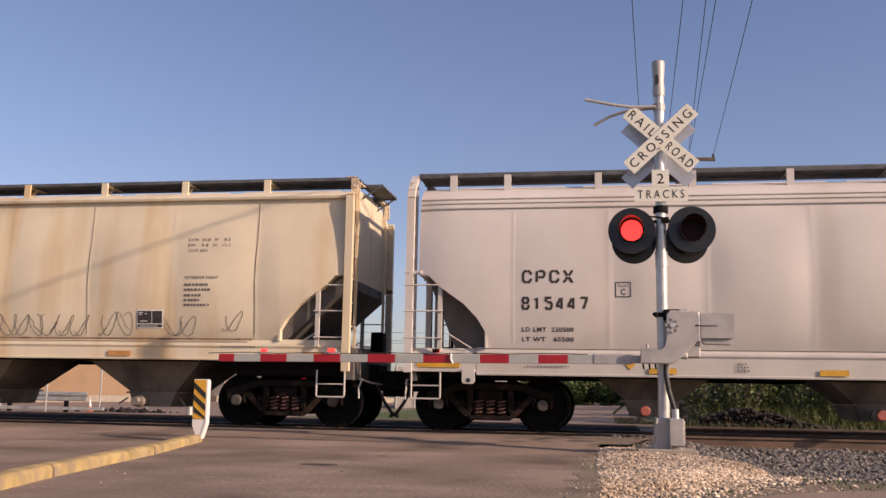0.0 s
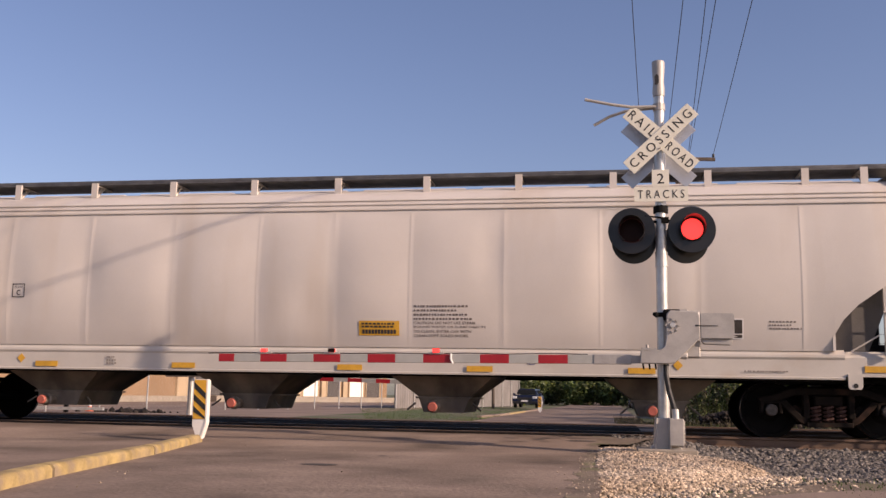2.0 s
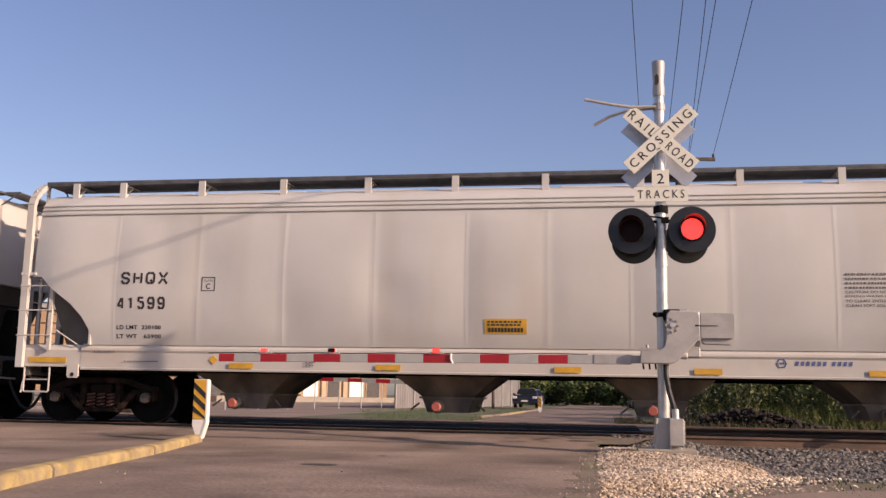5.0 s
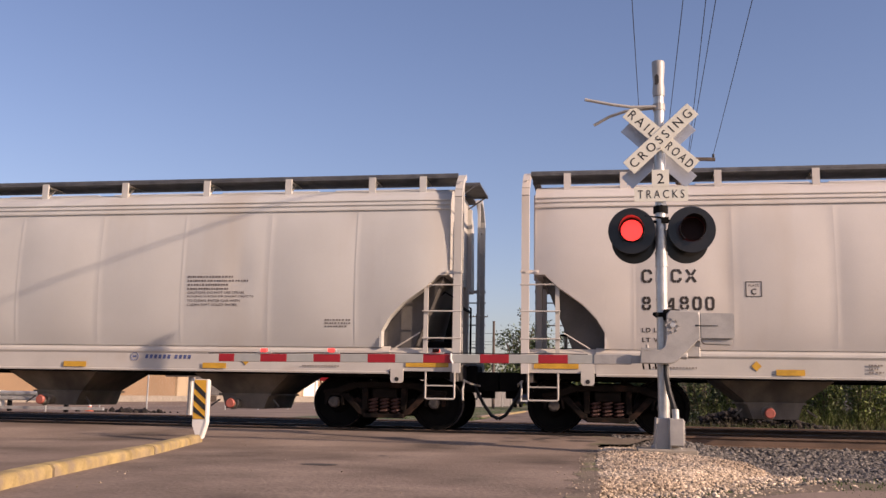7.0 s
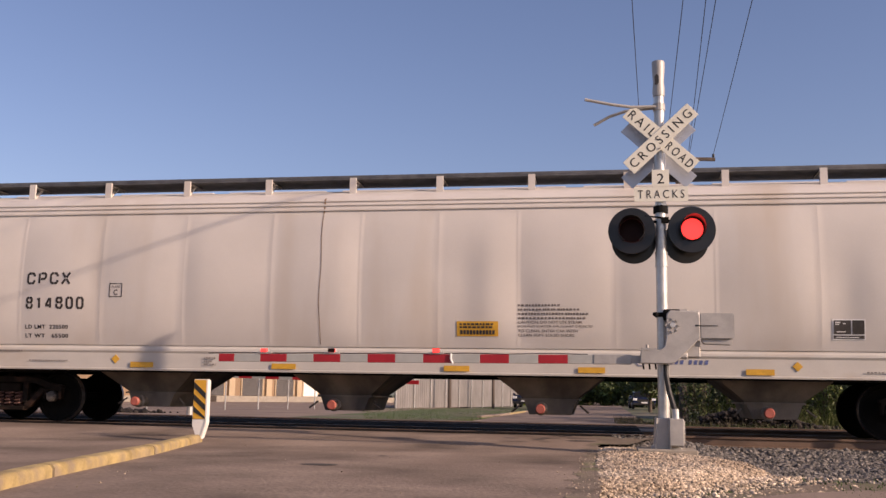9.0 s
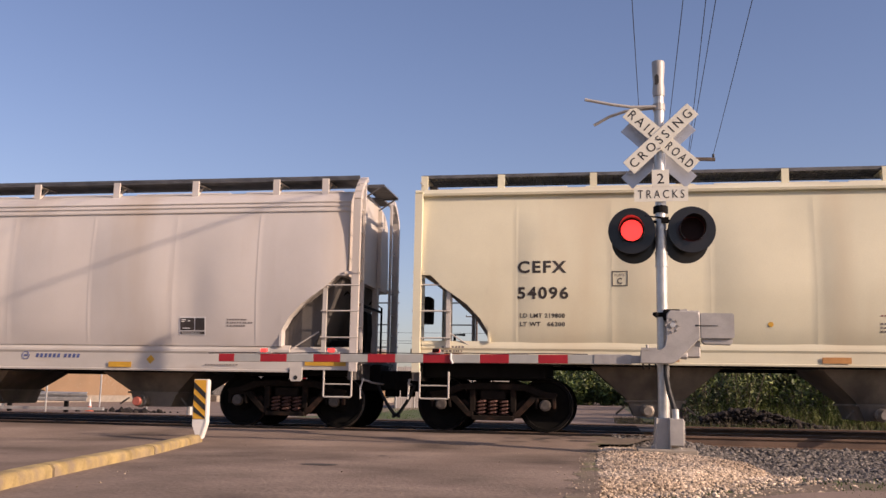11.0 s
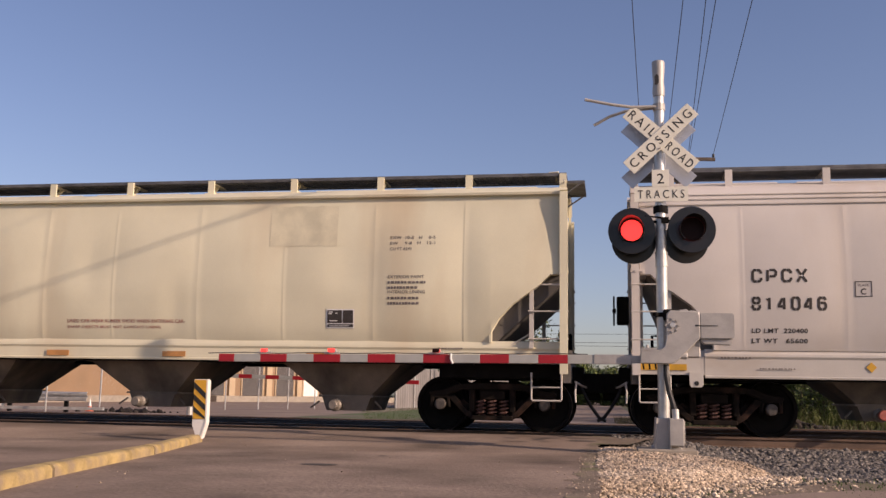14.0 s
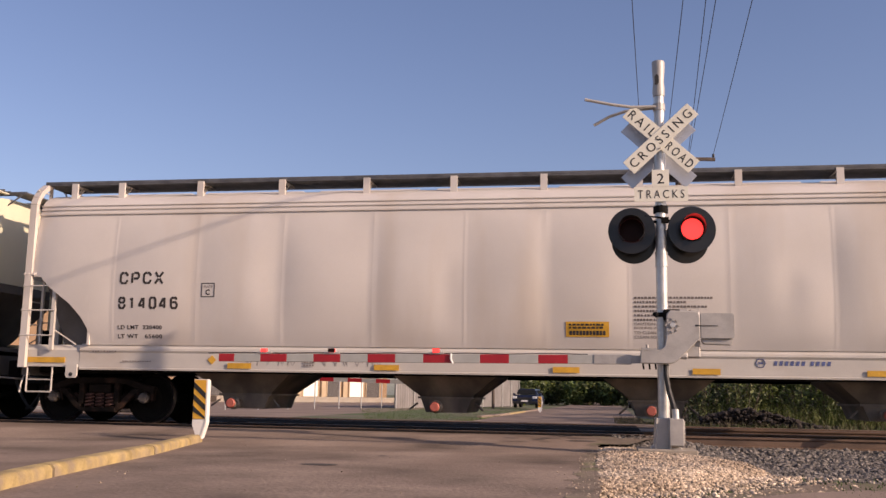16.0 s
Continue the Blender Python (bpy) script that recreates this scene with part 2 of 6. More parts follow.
def mesh_of(name, bm, material, smooth=None):
    bmesh.ops.recalc_face_normals(bm, faces=bm.faces)
    me = bpy.data.meshes.new(name)
    bm.to_mesh(me); bm.free()
    for m in (material if isinstance(material, (list, tuple)) else [material]):
        me.materials.append(M[m])
    if smooth is not None:
        me.polygons.foreach_set("use_smooth", [True] * len(me.polygons))
        me.set_sharp_from_angle(angle=radians(smooth))
    return me

def part(name, bm, material, parent, label="", smooth=None):
    ob = new(name, mesh_of(name, bm, material, smooth))
    ob.parent = parent
    return tagged(ob, label)

def thing(name, label, category, group="", kind="", at=None):
    ob = tagged(new(name), label, category, group, kind)
    if at is not None:
        ob.matrix_basis = at
    return ob

def solid(name, bm, material, label, category="", group="", kind="", smooth=None):
    return tagged(new(name, mesh_of(name, bm, material, smooth)), label, category, group, kind)

def mirrored(strokes, flip_x=True, flip_y=False):
    return [[(1 - x if flip_x else x, 1 - y if flip_y else y) for x, y in st] for st in strokes]

HALF_O = [[(0.475, 1), (0.2, 1), (0, 0.82), (0, 0.18), (0.2, 0), (0.475, 0)]]
SIX = [[(1, 0.80), (0.8, 1), (0.525, 1)], HALF_O[0], [(0.525, 0), (0.8, 0), (1, 0.18), (1, 0.38), (0.8, 0.56), (0.24, 0.56)]]
EIGHT = [[(0.475, 1), (0.2, 1), (0.04, 0.86), (0.04, 0.68), (0.2, 0.54), (0.475, 0.54)], [(0.07, 0.38), (0, 0.28), (0, 0.18), (0.2, 0), (0.475, 0)]]
STENCIL = {
    "C": HALF_O + [[(0.525, 1), (0.8, 1), (1, 0.82), (1, 0.68)], [(0.525, 0), (0.8, 0), (1, 0.18), (1, 0.32)]],
    "P": [[(0, 0), (0, 1)], [(0.24, 1), (0.8, 1), (1, 0.84), (1, 0.60), (0.8, 0.44), (0.24, 0.44)]],
    "X": [[(-0.06, 1.07), (0.42, 0.57)], [(1.06, 1.07), (0.58, 0.57)], [(-0.06, -0.07), (0.42, 0.43)], [(1.06, -0.07), (0.58, 0.43)]],
    "S": [[(1, 0.72), (1, 0.82), (0.8, 1), (0.525, 1)], [(0.475, 1), (0.2, 1), (0, 0.84), (0, 0.68), (0.2, 0.55), (0.8, 0.45), (1, 0.32), (1, 0.16), (0.8, 0), (0.525, 0)], [(0.475, 0), (0.2, 0), (0, 0.18), (0, 0.28)]],
    "H": [[(0, 0), (0, 1)], [(1, 0), (1, 1)], [(0.22, 0.5), (0.78, 0.5)]],
    "Q": HALF_O + mirrored(HALF_O) + [[(0.50, 0.34), (0.74, 0.16)]],
    "0": HALF_O + mirrored(HALF_O),
    "1": [[(0.5, 0), (0.5, 1)], [(0.14, 0.80), (0.30, 0.90)]],
    "4": [[(0.72, 0), (0.72, 1)], [(0.52, 0.95), (0, 0.36), (0, 0.25), (0.50, 0.25)]],
    "5": [[(0.96, 1), (0.1, 1), (0.06, 0.62)], [(0.30, 0.60), (0.8, 0.60), (1, 0.42), (1, 0.18), (0.8, 0), (0.525, 0)], [(0.475, 0), (0.2, 0), (0, 0.2)]],
    "6": SIX, "9": mirrored(SIX, True, True),
    "7": [[(0, 1), (1, 1), (1, 0.84), (0.475, 0)]],
    "8": EIGHT + mirrored(EIGHT)}

def stencil_mesh(body, w, h, stroke=0.185):
    """A word in stencil capitals with the usual bridges, flat in the x-z plane."""
    n = len(body)
    pitch = w / (n - 0.26)
    gw, r = pitch * 0.74, stroke * h / 2
    bm = bmesh.new()
    for i, ch in enumerate(body):
        for st in STENCIL[ch]:
            pts = [Vector((i * pitch + r + x * (gw - 2 * r), r + y * (h - 2 * r))) for x, y in st]
            rows = []
            for k, p in enumerate(pts):
                da = (p - pts[k - 1]).normalized() if k else None
                db = (pts[k + 1] - p).normalized() if k + 1 < len(pts) else None
                da, db = da or db, db or da
                na, nb = Vector((-da.y, da.x)), Vector((-db.y, db.x))
                m = (na + nb).normalized()
                m *= r / max(0.5, m.dot(na))
                rows.append([bm.verts.new((q.x, 0, q.y)) for q in (p + m, p - m)])
            for a, b in zip(rows, rows[1:]):
                bm.faces.new((a[0], a[1], b[1], b[0]))
    me = bpy.data.meshes.new("word")
    bm.to_mesh(me); bm.free()
    return me

LETTERS = {}
def letters(body, w, h, bold=0.0, spacing=1.0):
    """A flat mesh of a word, w by h metres, its lower left corner at the origin, standing in the x-z plane and read from -y."""
    key = (body, w, h, bold, spacing)
    if key not in LETTERS:
        cu = bpy.data.curves.new("word", "FONT")
        cu.body, cu.size, cu.offset, cu.space_character = body, 1.0, bold, spacing
        cu.resolution_u = 3
        ob = bpy.data.objects.new("word", cu)
        scene.collection.objects.link(ob)
        dg = bpy.context.evaluated_depsgraph_get()
        me = bpy.data.meshes.new_from_object(ob.evaluated_get(dg))
        bpy.data.objects.remove(ob)
        co = np.empty(len(me.vertices) * 3); me.vertices.foreach_get("co", co); co = co.reshape(-1, 3)
        lo, hi = co.min(0), co.max(0)
        u = (co[:, 0] - lo[0]) / max(hi[0] - lo[0], 1e-6) * w
        v = (co[:, 1] - lo[1]) / max(hi[1] - lo[1], 1e-6) * h
        me.vertices.foreach_set("co", np.stack([u, np.zeros(len(u)), v], 1).ravel())
        me.materials.clear()
        LETTERS[key] = me
    return LETTERS[key]

def lettering(body, w, h, parent, m, material="stencil", bold=0.02, spacing=1.05, name="lettering"):
    me = letters(body, w, h, bold, spacing).copy()
    me.materials.append(M[material])
    ob = new(name, me)
    ob.parent, ob.matrix_basis = parent, m
    return tagged(ob, kind="stuff")

# ---- the train: covered hopper cars, their middle, near side at -y, rail head at z 0 ----
YC = 17.73                                           # centre line of the track
CARS = {"A": -14.0, "B": 6.24, "C": 26.66, "D": 47.07, "E": 67.33, "F": 87.58}   # middles at 0 s

def gone(t):
    """How far the train has rolled towards -x after t seconds."""
    u = t / 16
    return t * (5.45595 + 0.40557 * u - 0.54595 * u * u + 0.22366 * u ** 3)

ROUND = [(1.40, 1.50), (1.55, 1.535), (1.8, 1.575), (2.2, 1.612), (2.6, 1.622), (3.0, 1.61), (3.4, 1.58), (3.76, 1.535), (3.80, 1.53), (3.805, 1.555), (3.83, 1.555), (3.835, 1.525),
         (3.895, 1.515), (3.90, 1.535), (3.925, 1.53), (3.93, 1.50), (3.975, 1.49), (3.98, 1.51), (4.0, 1.505), (4.01, 1.475), (4.10, 1.40), (4.18, 1.27), (4.25, 1.08), (4.31, 0.8), (4.34, 0.5), (4.355, 0.0)]
FLAT = [(1.47, 1.49), (1.53, 1.505), (1.64, 1.542), (1.9, 1.58), (2.4, 1.62), (2.9, 1.61), (3.4, 1.58), (3.9, 1.54), (3.98, 1.535), (3.985, 1.515), (4.02, 1.515), (4.03, 1.60), (4.07, 1.61), (4.085, 1.585),
        (4.14, 1.50), (4.2, 1.32), (4.25, 1.08), (4.31, 0.8), (4.34, 0.5), (4.355, 0.0)]
CUT = [(8.29, 0.0), (8.30, 1.50), (8.31, 1.68), (8.44, 1.90), (8.67, 2.14), (9.08, 2.43), (9.30, 2.64), (9.6, 2.645)]

def along(table, x):
    for (a, u), (b, v) in zip(table, table[1:]):
        if x <= b:
            return u + (v - u) * max(0.0, (x - a)) / max(b - a, 1e-6)
    return table[-1][1]

def width_at(prof, z):
    return along(prof, z)

SEAMS = [-7.83, -6.24, -4.64, -3.0, -1.38, 0.01, 1.38, 3.0, 4.62, 6.24, 7.83]

BODY_END = 9.47

def side_sheet(prof, seed, dents):
    """The half width of a car's pressed and dented side, as a function of x and z."""
    rnd = random.Random(seed)
    spots = [(rnd.uniform(-7, 7), rnd.uniform(1.9, 3.0), rnd.uniform(0.25, 0.6), rnd.uniform(0.5, 1.1), rnd.uniform(0.016, 0.042)) for _ in range(dents)]
    amp = [rnd.uniform(0.016, 0.044) for _ in range(14)]
    lean = [rnd.uniform(0.25, 0.75) for _ in range(14)]
    def surf(x, z):
        k = sum(s < x for s in SEAMS)
        a = SEAMS[k - 1] if k else -9.58
        b = SEAMS[k] if k < len(SEAMS) else 9.58
        f = (x - a) / (b - a)
        g = f / lean[k] if f < lean[k] else (1 - f) / (1 - lean[k])
        w = width_at(prof, z)
        if abs(x) > 8.8:
            w *= 1 - (0.032 if prof is ROUND else 0.004) * ((abs(x) - 8.8) / 0.67) ** 2
        if 1.45 < z < 3.76:
            e = math.sin(math.pi * min(1, max(0, (z - 1.45) / 2.3))) ** 0.5
            w += e * (amp[k] * math.sin(math.pi * min(1, max(0, g)) / 2) + 0.004 * noise.noise((x * 0.8, z * 0.7, seed)))
            if min(abs(x - s) for s in SEAMS) < 0.02:
                w += 0.003
            for sx, sz, rx, rz, d in spots:
                w -= d * math.exp(-2 * (((x - sx) / rx) ** 2 + ((z - sz) / rz) ** 2))
        return w
    return surf

def shell(prof, surf):
    """The car body: a closed shell swept along x, pressed a little between its welded seams, with its lower corners cut away."""
    bm = bmesh.new()
    xs = set(round(-BODY_END + 0.12 * i, 3) for i in range(160) if -BODY_END + 0.12 * i < BODY_END)
    for s in SEAMS:
        xs |= {s - 0.03, s - 0.012, s + 0.012, s + 0.03}
    for c, _ in CUT[:-1]:
        xs |= {c, -c}
    xs = sorted(xs | {BODY_END, -BODY_END})
    rings = []
    for x in xs:
        zb = max(prof[0][0], along(CUT, abs(x)))
        levels = [float(z) for z in np.linspace(zb, 3.74, 16)] + [p[0] for p in prof if p[0] > 3.75]
        half = [(surf(x, z), z) for z in levels]
        ring = [bm.verts.new((x, -w, z)) for w, z in half]
        ring += [bm.verts.new((x, w, z)) for w, z in half[-2::-1]]
        rings.append(ring)
    n = len(rings[0])
    for a, b in zip(rings, rings[1:]):
        for i in range(n):
            bm.faces.new((a[i], a[(i + 1) % n], b[(i + 1) % n], b[i]))
    bm.faces.new(rings[0]); bm.faces.new(rings[-1][::-1])
    return bm

SURF = {}

def wheelset(parent, x, name="wheelset"):
    ob = new(name)
    ob.parent = parent
    ob.matrix_basis = pose(x, 0, 0.457)
    bm = bmesh.new()
    rod(bm, (0, -1.06, 0), (0, 1.06, 0), 0.085, 12)
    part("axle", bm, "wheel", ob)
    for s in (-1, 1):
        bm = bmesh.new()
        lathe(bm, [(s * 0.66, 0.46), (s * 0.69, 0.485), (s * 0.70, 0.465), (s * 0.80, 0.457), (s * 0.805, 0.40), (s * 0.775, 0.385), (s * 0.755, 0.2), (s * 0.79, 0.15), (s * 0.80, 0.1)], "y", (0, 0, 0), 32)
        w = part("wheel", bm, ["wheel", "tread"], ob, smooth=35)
        for p in w.data.polygons:
            c = p.center
            if 0.70 < abs(c.y) < 0.802 and math.hypot(c.x, c.z) > 0.44:
                p.material_index = 1
        bm = bmesh.new()
        lathe(bm, [(s * 1.0, 0.098), (s * 1.10, 0.098), (s * 1.115, 0.088), (s * 1.118, 0.065), (s * 1.135, 0.065), (s * 1.135, 0.02)], "y", (0, 0, 0), 16)
        for i in range(3):
            a = 2 * math.pi * i / 3
            rod(bm, (0.075 * math.cos(a), s * 1.11, 0.075 * math.sin(a)), (0.075 * math.cos(a), s * 1.14, 0.075 * math.sin(a)), 0.018, 6)
        part("bearing_cap", bm, "cap", ob, smooth=40)
    return ob

def truck(parent, x):
    """A four-wheeled bogie with cast side frames and coil springs."""
    t = new("truck")
    t.parent = parent
    t.matrix_basis = pose(x, 0, 0)
    for s in (-1, 1):
        bm = bmesh.new()
        a, b = s * 0.94, s * 1.08
        for m in (1, -1):
            prism(bm, [(m * 0.34, 0.70), (m * 0.52, 0.70), (m * 0.80, 0.60), (m * 1.10, 0.60), (m * 1.10, 0.66), (m * 0.86, 0.70), (m * 0.62, 0.80), (m * 0.34, 0.82)], "y", a, b)
            prism(bm, [(m * 0.34, 0.20), (m * 0.46, 0.26), (m * 0.72, 0.52), (m * 0.76, 0.60), (m * 0.66, 0.62), (m * 0.42, 0.36), (m * 0.34, 0.33)], "y", a, b)
            prism(bm, [(m * 0.30, 0.33), (m * 0.40, 0.33), (m * 0.40, 0.71), (m * 0.30, 0.71)], "y", a, b)
            prism(bm, [(m * 0.74, 0.60), (m * 0.72, 0.40), (m * 0.77, 0.40), (m * 0.79, 0.56), (m * 1.01, 0.56), (m * 1.03, 0.40), (m * 1.08, 0.40), (m * 1.08, 0.62)], "y", a, b)
        box(bm, -0.36, 0.36, a, b, 0.71, 0.82)
        box(bm, -0.36, 0.36, a, b + s * 0.03, 0.19, 0.27)
        bevel(bm, 0.012)
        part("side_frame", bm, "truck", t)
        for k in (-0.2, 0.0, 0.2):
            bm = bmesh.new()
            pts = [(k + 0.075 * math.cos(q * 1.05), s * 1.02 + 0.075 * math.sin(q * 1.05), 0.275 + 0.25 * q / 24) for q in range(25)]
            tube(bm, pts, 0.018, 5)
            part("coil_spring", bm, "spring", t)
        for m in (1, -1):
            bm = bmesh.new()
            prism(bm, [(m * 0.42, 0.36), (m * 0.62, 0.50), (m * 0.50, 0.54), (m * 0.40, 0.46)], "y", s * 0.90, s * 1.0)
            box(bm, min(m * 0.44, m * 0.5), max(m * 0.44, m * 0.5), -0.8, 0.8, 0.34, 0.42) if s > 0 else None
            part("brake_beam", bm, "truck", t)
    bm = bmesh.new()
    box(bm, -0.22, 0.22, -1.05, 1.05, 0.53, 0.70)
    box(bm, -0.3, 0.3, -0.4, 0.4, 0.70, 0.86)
    # rigging blocks added to keep the shaded gap between the wheels dark
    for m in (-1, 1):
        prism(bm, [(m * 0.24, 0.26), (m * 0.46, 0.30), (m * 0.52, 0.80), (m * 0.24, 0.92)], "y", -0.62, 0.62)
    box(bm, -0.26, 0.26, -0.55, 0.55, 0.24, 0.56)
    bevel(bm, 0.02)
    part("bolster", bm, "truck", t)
    return t, [wheelset(t, -0.9), wheelset(t, 0.9)]

def grab(bm, a, b, out):
    """A ladder rung or grab iron from a to b, standing out by the vector out."""
    a, b, o = Vector(a), Vector(b), Vector(out)
    tube(bm, [a, a + o, b + o, b], 0.013, 6)

def hopper_car(key, kind, paint, label, group="covered hopper train"):
    """One covered hopper with its trucks; returns the car and its wheelsets."""
    c = thing("covered_hopper_car", label, "hopper car", group, at=pose(CARS[key], YC, 0))
    rnd = random.Random(ord(key))
    prof = ROUND if kind == "round" else FLAT
    low, high = (0.95, 1.40) if kind == "round" else (1.15, 1.50)
    pin = {"A": 0.10, "E": 0.10, "F": 0.08}.get(key, 0.0)      # how far the corner posts stand in
    SURF[key] = side_sheet(prof, ord(key), 6 if kind == "round" else 4)
    body = part("body", shell(prof, SURF[key]), paint, c, smooth=28)
    # side sills with their rolled top
    for s in (-1, 1):
        bm = bmesh.new()
        run = 8.45 if kind == "round" else 9.50
        prism(bm, [(s * 1.40, low), (s * 1.515, low), (s * 1.52, low + 0.03), (s * 1.505, low + 0.04), (s * 1.505, high - 0.14), (s * 1.525, high - 0.10), (s * 1.52, high - 0.06), (s * (1.46 if kind == "round" else 1.50), high + 0.02), (s * 1.40, high + 0.02)], "x", -run, run)
        for e in (-1, 1) if kind == "round" else ():
            a, b = sorted((e * 8.45, e * 9.62))
            prism(bm, [(s * 1.42, 1.0), (s * 1.50, 1.0), (s * 1.50, high - 0.10), (s * 1.42, high + 0.0)], "x", a, b)
        sill = part("side_sill", bm, "sill_white" if kind == "round" else paint, c)
        for e in (-1, 1):
            # jacking pad
            if kind == "round":
                bm = bmesh.new()
                a, b = sorted((e * 8.48, e * 8.70))
                prism(bm, [(a, 1.04), (a, 0.84), (a + 0.03, 0.80), (b - 0.03, 0.80), (b, 0.84), (b, 1.04)], "y", s * 1.49, s * 1.535)
                pad = part("jacking_pad", bm, "sill_white", c)
                bm = bmesh.new()
                rod(bm, (e * 8.59, s * 1.536, 0.86), (e * 8.59, s * 1.541, 0.86), 0.038, 12)
                part("hole", bm, "black", pad)
            # stirrup step
            bm = bmesh.new()
            tube(bm, [(e * (9.08 - pin), s * 1.47, 1.0), (e * (9.08 - pin), s * 1.47, 0.56), (e * (9.10 - pin), s * 1.47, 0.54), (e * (9.56 - pin), s * 1.47, 0.54), (e * (9.58 - pin), s * 1.47, 0.56), (e * (9.58 - pin), s * 1.47, 1.0)], 0.017, 6)
            tube(bm, [(e * (9.08 - pin), s * 1.47, 0.76), (e * (9.58 - pin), s * 1.47, 0.76)], 0.013, 6)
            part("stirrup_step", bm, "sill_white", c)
            # end post and ladder
            bm = bmesh.new()
            if kind == "round":
                pts = [(1.57, 0.98), (1.57, 4.00), (1.52, 4.13), (1.40, 4.28), (1.24, 4.40), (1.10, 4.46)]
            else:
                pts = [(1.605, 0.98), (1.605, 4.06), (1.585, 4.10)]
            for (ya, za), (yb, zb) in zip(pts, pts[1:]):
                d = Vector((0, yb - ya, zb - za)).normalized()
                nn = Vector((0, d.z, -d.y)) * (0.045 if kind == "round" else 0.055)
                vs = []
                for x in (e * (9.56 - pin), e * (9.69 - pin)):
                    for yy, zz in ((ya, za), (yb, zb)):
                        for g in (1, -1):
                            vs.append(bm.verts.new((x, s * (yy + g * nn.y), zz + g * nn.z)))
                for f in ((0, 1, 3, 2), (4, 6, 7, 5), (0, 2, 6, 4), (1, 5, 7, 3), (0, 4, 5, 1), (2, 3, 7, 6)):
                    bm.faces.new([vs[i] for i in f])
            part("end_post", bm, paint, c)
            lad = new("side_ladder"); lad.parent = c
            bm = bmesh.new()
            box(bm, min(e * (9.05 - pin), e * (9.12 - pin)), max(e * (9.05 - pin), e * (9.12 - pin)), s * 1.56 - 0.03, s * 1.56 + 0.03, high - 0.1, 2.50)
            part("stile", bm, "sill_white", lad)
            for z in (1.56, 2.02, 2.47):
                bm = bmesh.new()
                rod(bm, (e * (9.03 - pin), s * 1.61, z), (e * (9.71 - pin), s * 1.61, z), 0.014, 6)
                part("rung", bm, "sill_white", lad)
            # end ladder on the car's end
            el = new("end_ladder"); el.parent = c
            bm = bmesh.new()
            box(bm, min(e * (9.60 - pin), e * (9.65 - pin)), max(e * (9.60 - pin), e * (9.65 - pin)), s * 1.08 - 0.025, s * 1.08 + 0.025, 1.1, 4.42)
            part("stile", bm, paint, el)
            for z in np.arange(1.35, 4.3, 0.42):
                bm = bmesh.new()
                rod(bm, (e * (9.625 - pin), s * 1.50, float(z)), (e * (9.625 - pin), s * 1.08, float(z)), 0.013, 6)
                part("rung", bm, "sill_white", el)
            # return flange of the cut-away corner
            bm = bmesh.new()
            a, b = sorted((e * 8.27, e * 8.31))
            box(bm, a, b, min(s * 1.24, s * 1.555), max(s * 1.24, s * 1.555), high, 1.88)
            part("corner_flange", bm, paint, c)
            # bolted bracket under the eave of the cut
            bm = bmesh.new()
            box(bm, min(e * 9.40, e * (9.70 - pin)), max(e * 9.40, e * (9.70 - pin)), s * 1.57 - 0.02, s * 1.57 + 0.02, 2.66, 2.72)
            for q in (9.43, 9.62 - pin, 9.69 - pin):
                rod(bm, (e * q, s * 1.55, 2.69), (e * q, s * 1.63, 2.69), 0.02, 6)
            part("bracket", bm, paint, c)
            # corner platform brace
            bm = bmesh.new()
            rod(bm, (e * 8.55, s * 1.50, 1.40), (e * 8.98, s * 1.52, 1.66), 0.014, 6)
            part("hand_brace", bm, "sill_white", c)
    for e in (-1, 1):
        # slope sheet, the shade of its recess put into its dark colour, and its ribs
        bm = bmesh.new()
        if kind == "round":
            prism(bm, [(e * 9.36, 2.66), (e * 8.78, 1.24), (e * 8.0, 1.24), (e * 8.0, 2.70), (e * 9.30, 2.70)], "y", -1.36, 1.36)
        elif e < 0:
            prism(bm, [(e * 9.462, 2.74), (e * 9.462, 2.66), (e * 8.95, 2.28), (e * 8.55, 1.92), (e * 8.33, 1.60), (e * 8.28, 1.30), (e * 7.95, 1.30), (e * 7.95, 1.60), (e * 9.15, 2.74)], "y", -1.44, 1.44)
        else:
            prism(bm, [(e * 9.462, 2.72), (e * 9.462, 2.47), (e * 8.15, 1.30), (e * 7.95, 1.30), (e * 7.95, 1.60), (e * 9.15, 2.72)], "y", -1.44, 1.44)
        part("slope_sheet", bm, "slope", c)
        for y in (-0.62, 0.62) if kind == "round" else ():
            bm = bmesh.new()
            box(bm, min(e * 9.40, e * 9.50), max(e * 9.40, e * 9.50), y - 0.07, y + 0.07, 1.0, 2.70)
            if kind == "round":
                box(bm, min(e * 9.475, e * 9.55), max(e * 9.475, e * 9.55), y - 0.05, y + 0.05, 2.66, 4.2)
            part("end_stanchion", bm, paint, c)
        # deck and end sill, in the same shade-darkened colour
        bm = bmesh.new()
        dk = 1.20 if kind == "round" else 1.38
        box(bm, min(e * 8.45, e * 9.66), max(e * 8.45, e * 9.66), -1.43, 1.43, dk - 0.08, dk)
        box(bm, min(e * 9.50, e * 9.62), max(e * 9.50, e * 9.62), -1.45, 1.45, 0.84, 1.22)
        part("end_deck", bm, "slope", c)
        # crossover platform at roof height
        bm = bmesh.new()
        reach = 9.86 if e > 0 else 9.58
        box(bm, min(e * 9.45, e * reach), max(e * 9.45, e * reach), -0.62, 0.62, 4.445, 4.47)
        for y in (-0.6, 0.6):
            rod(bm, (e * 9.46, y, 4.20), (e * (reach - 0.03), y, 4.45), 0.016, 6)
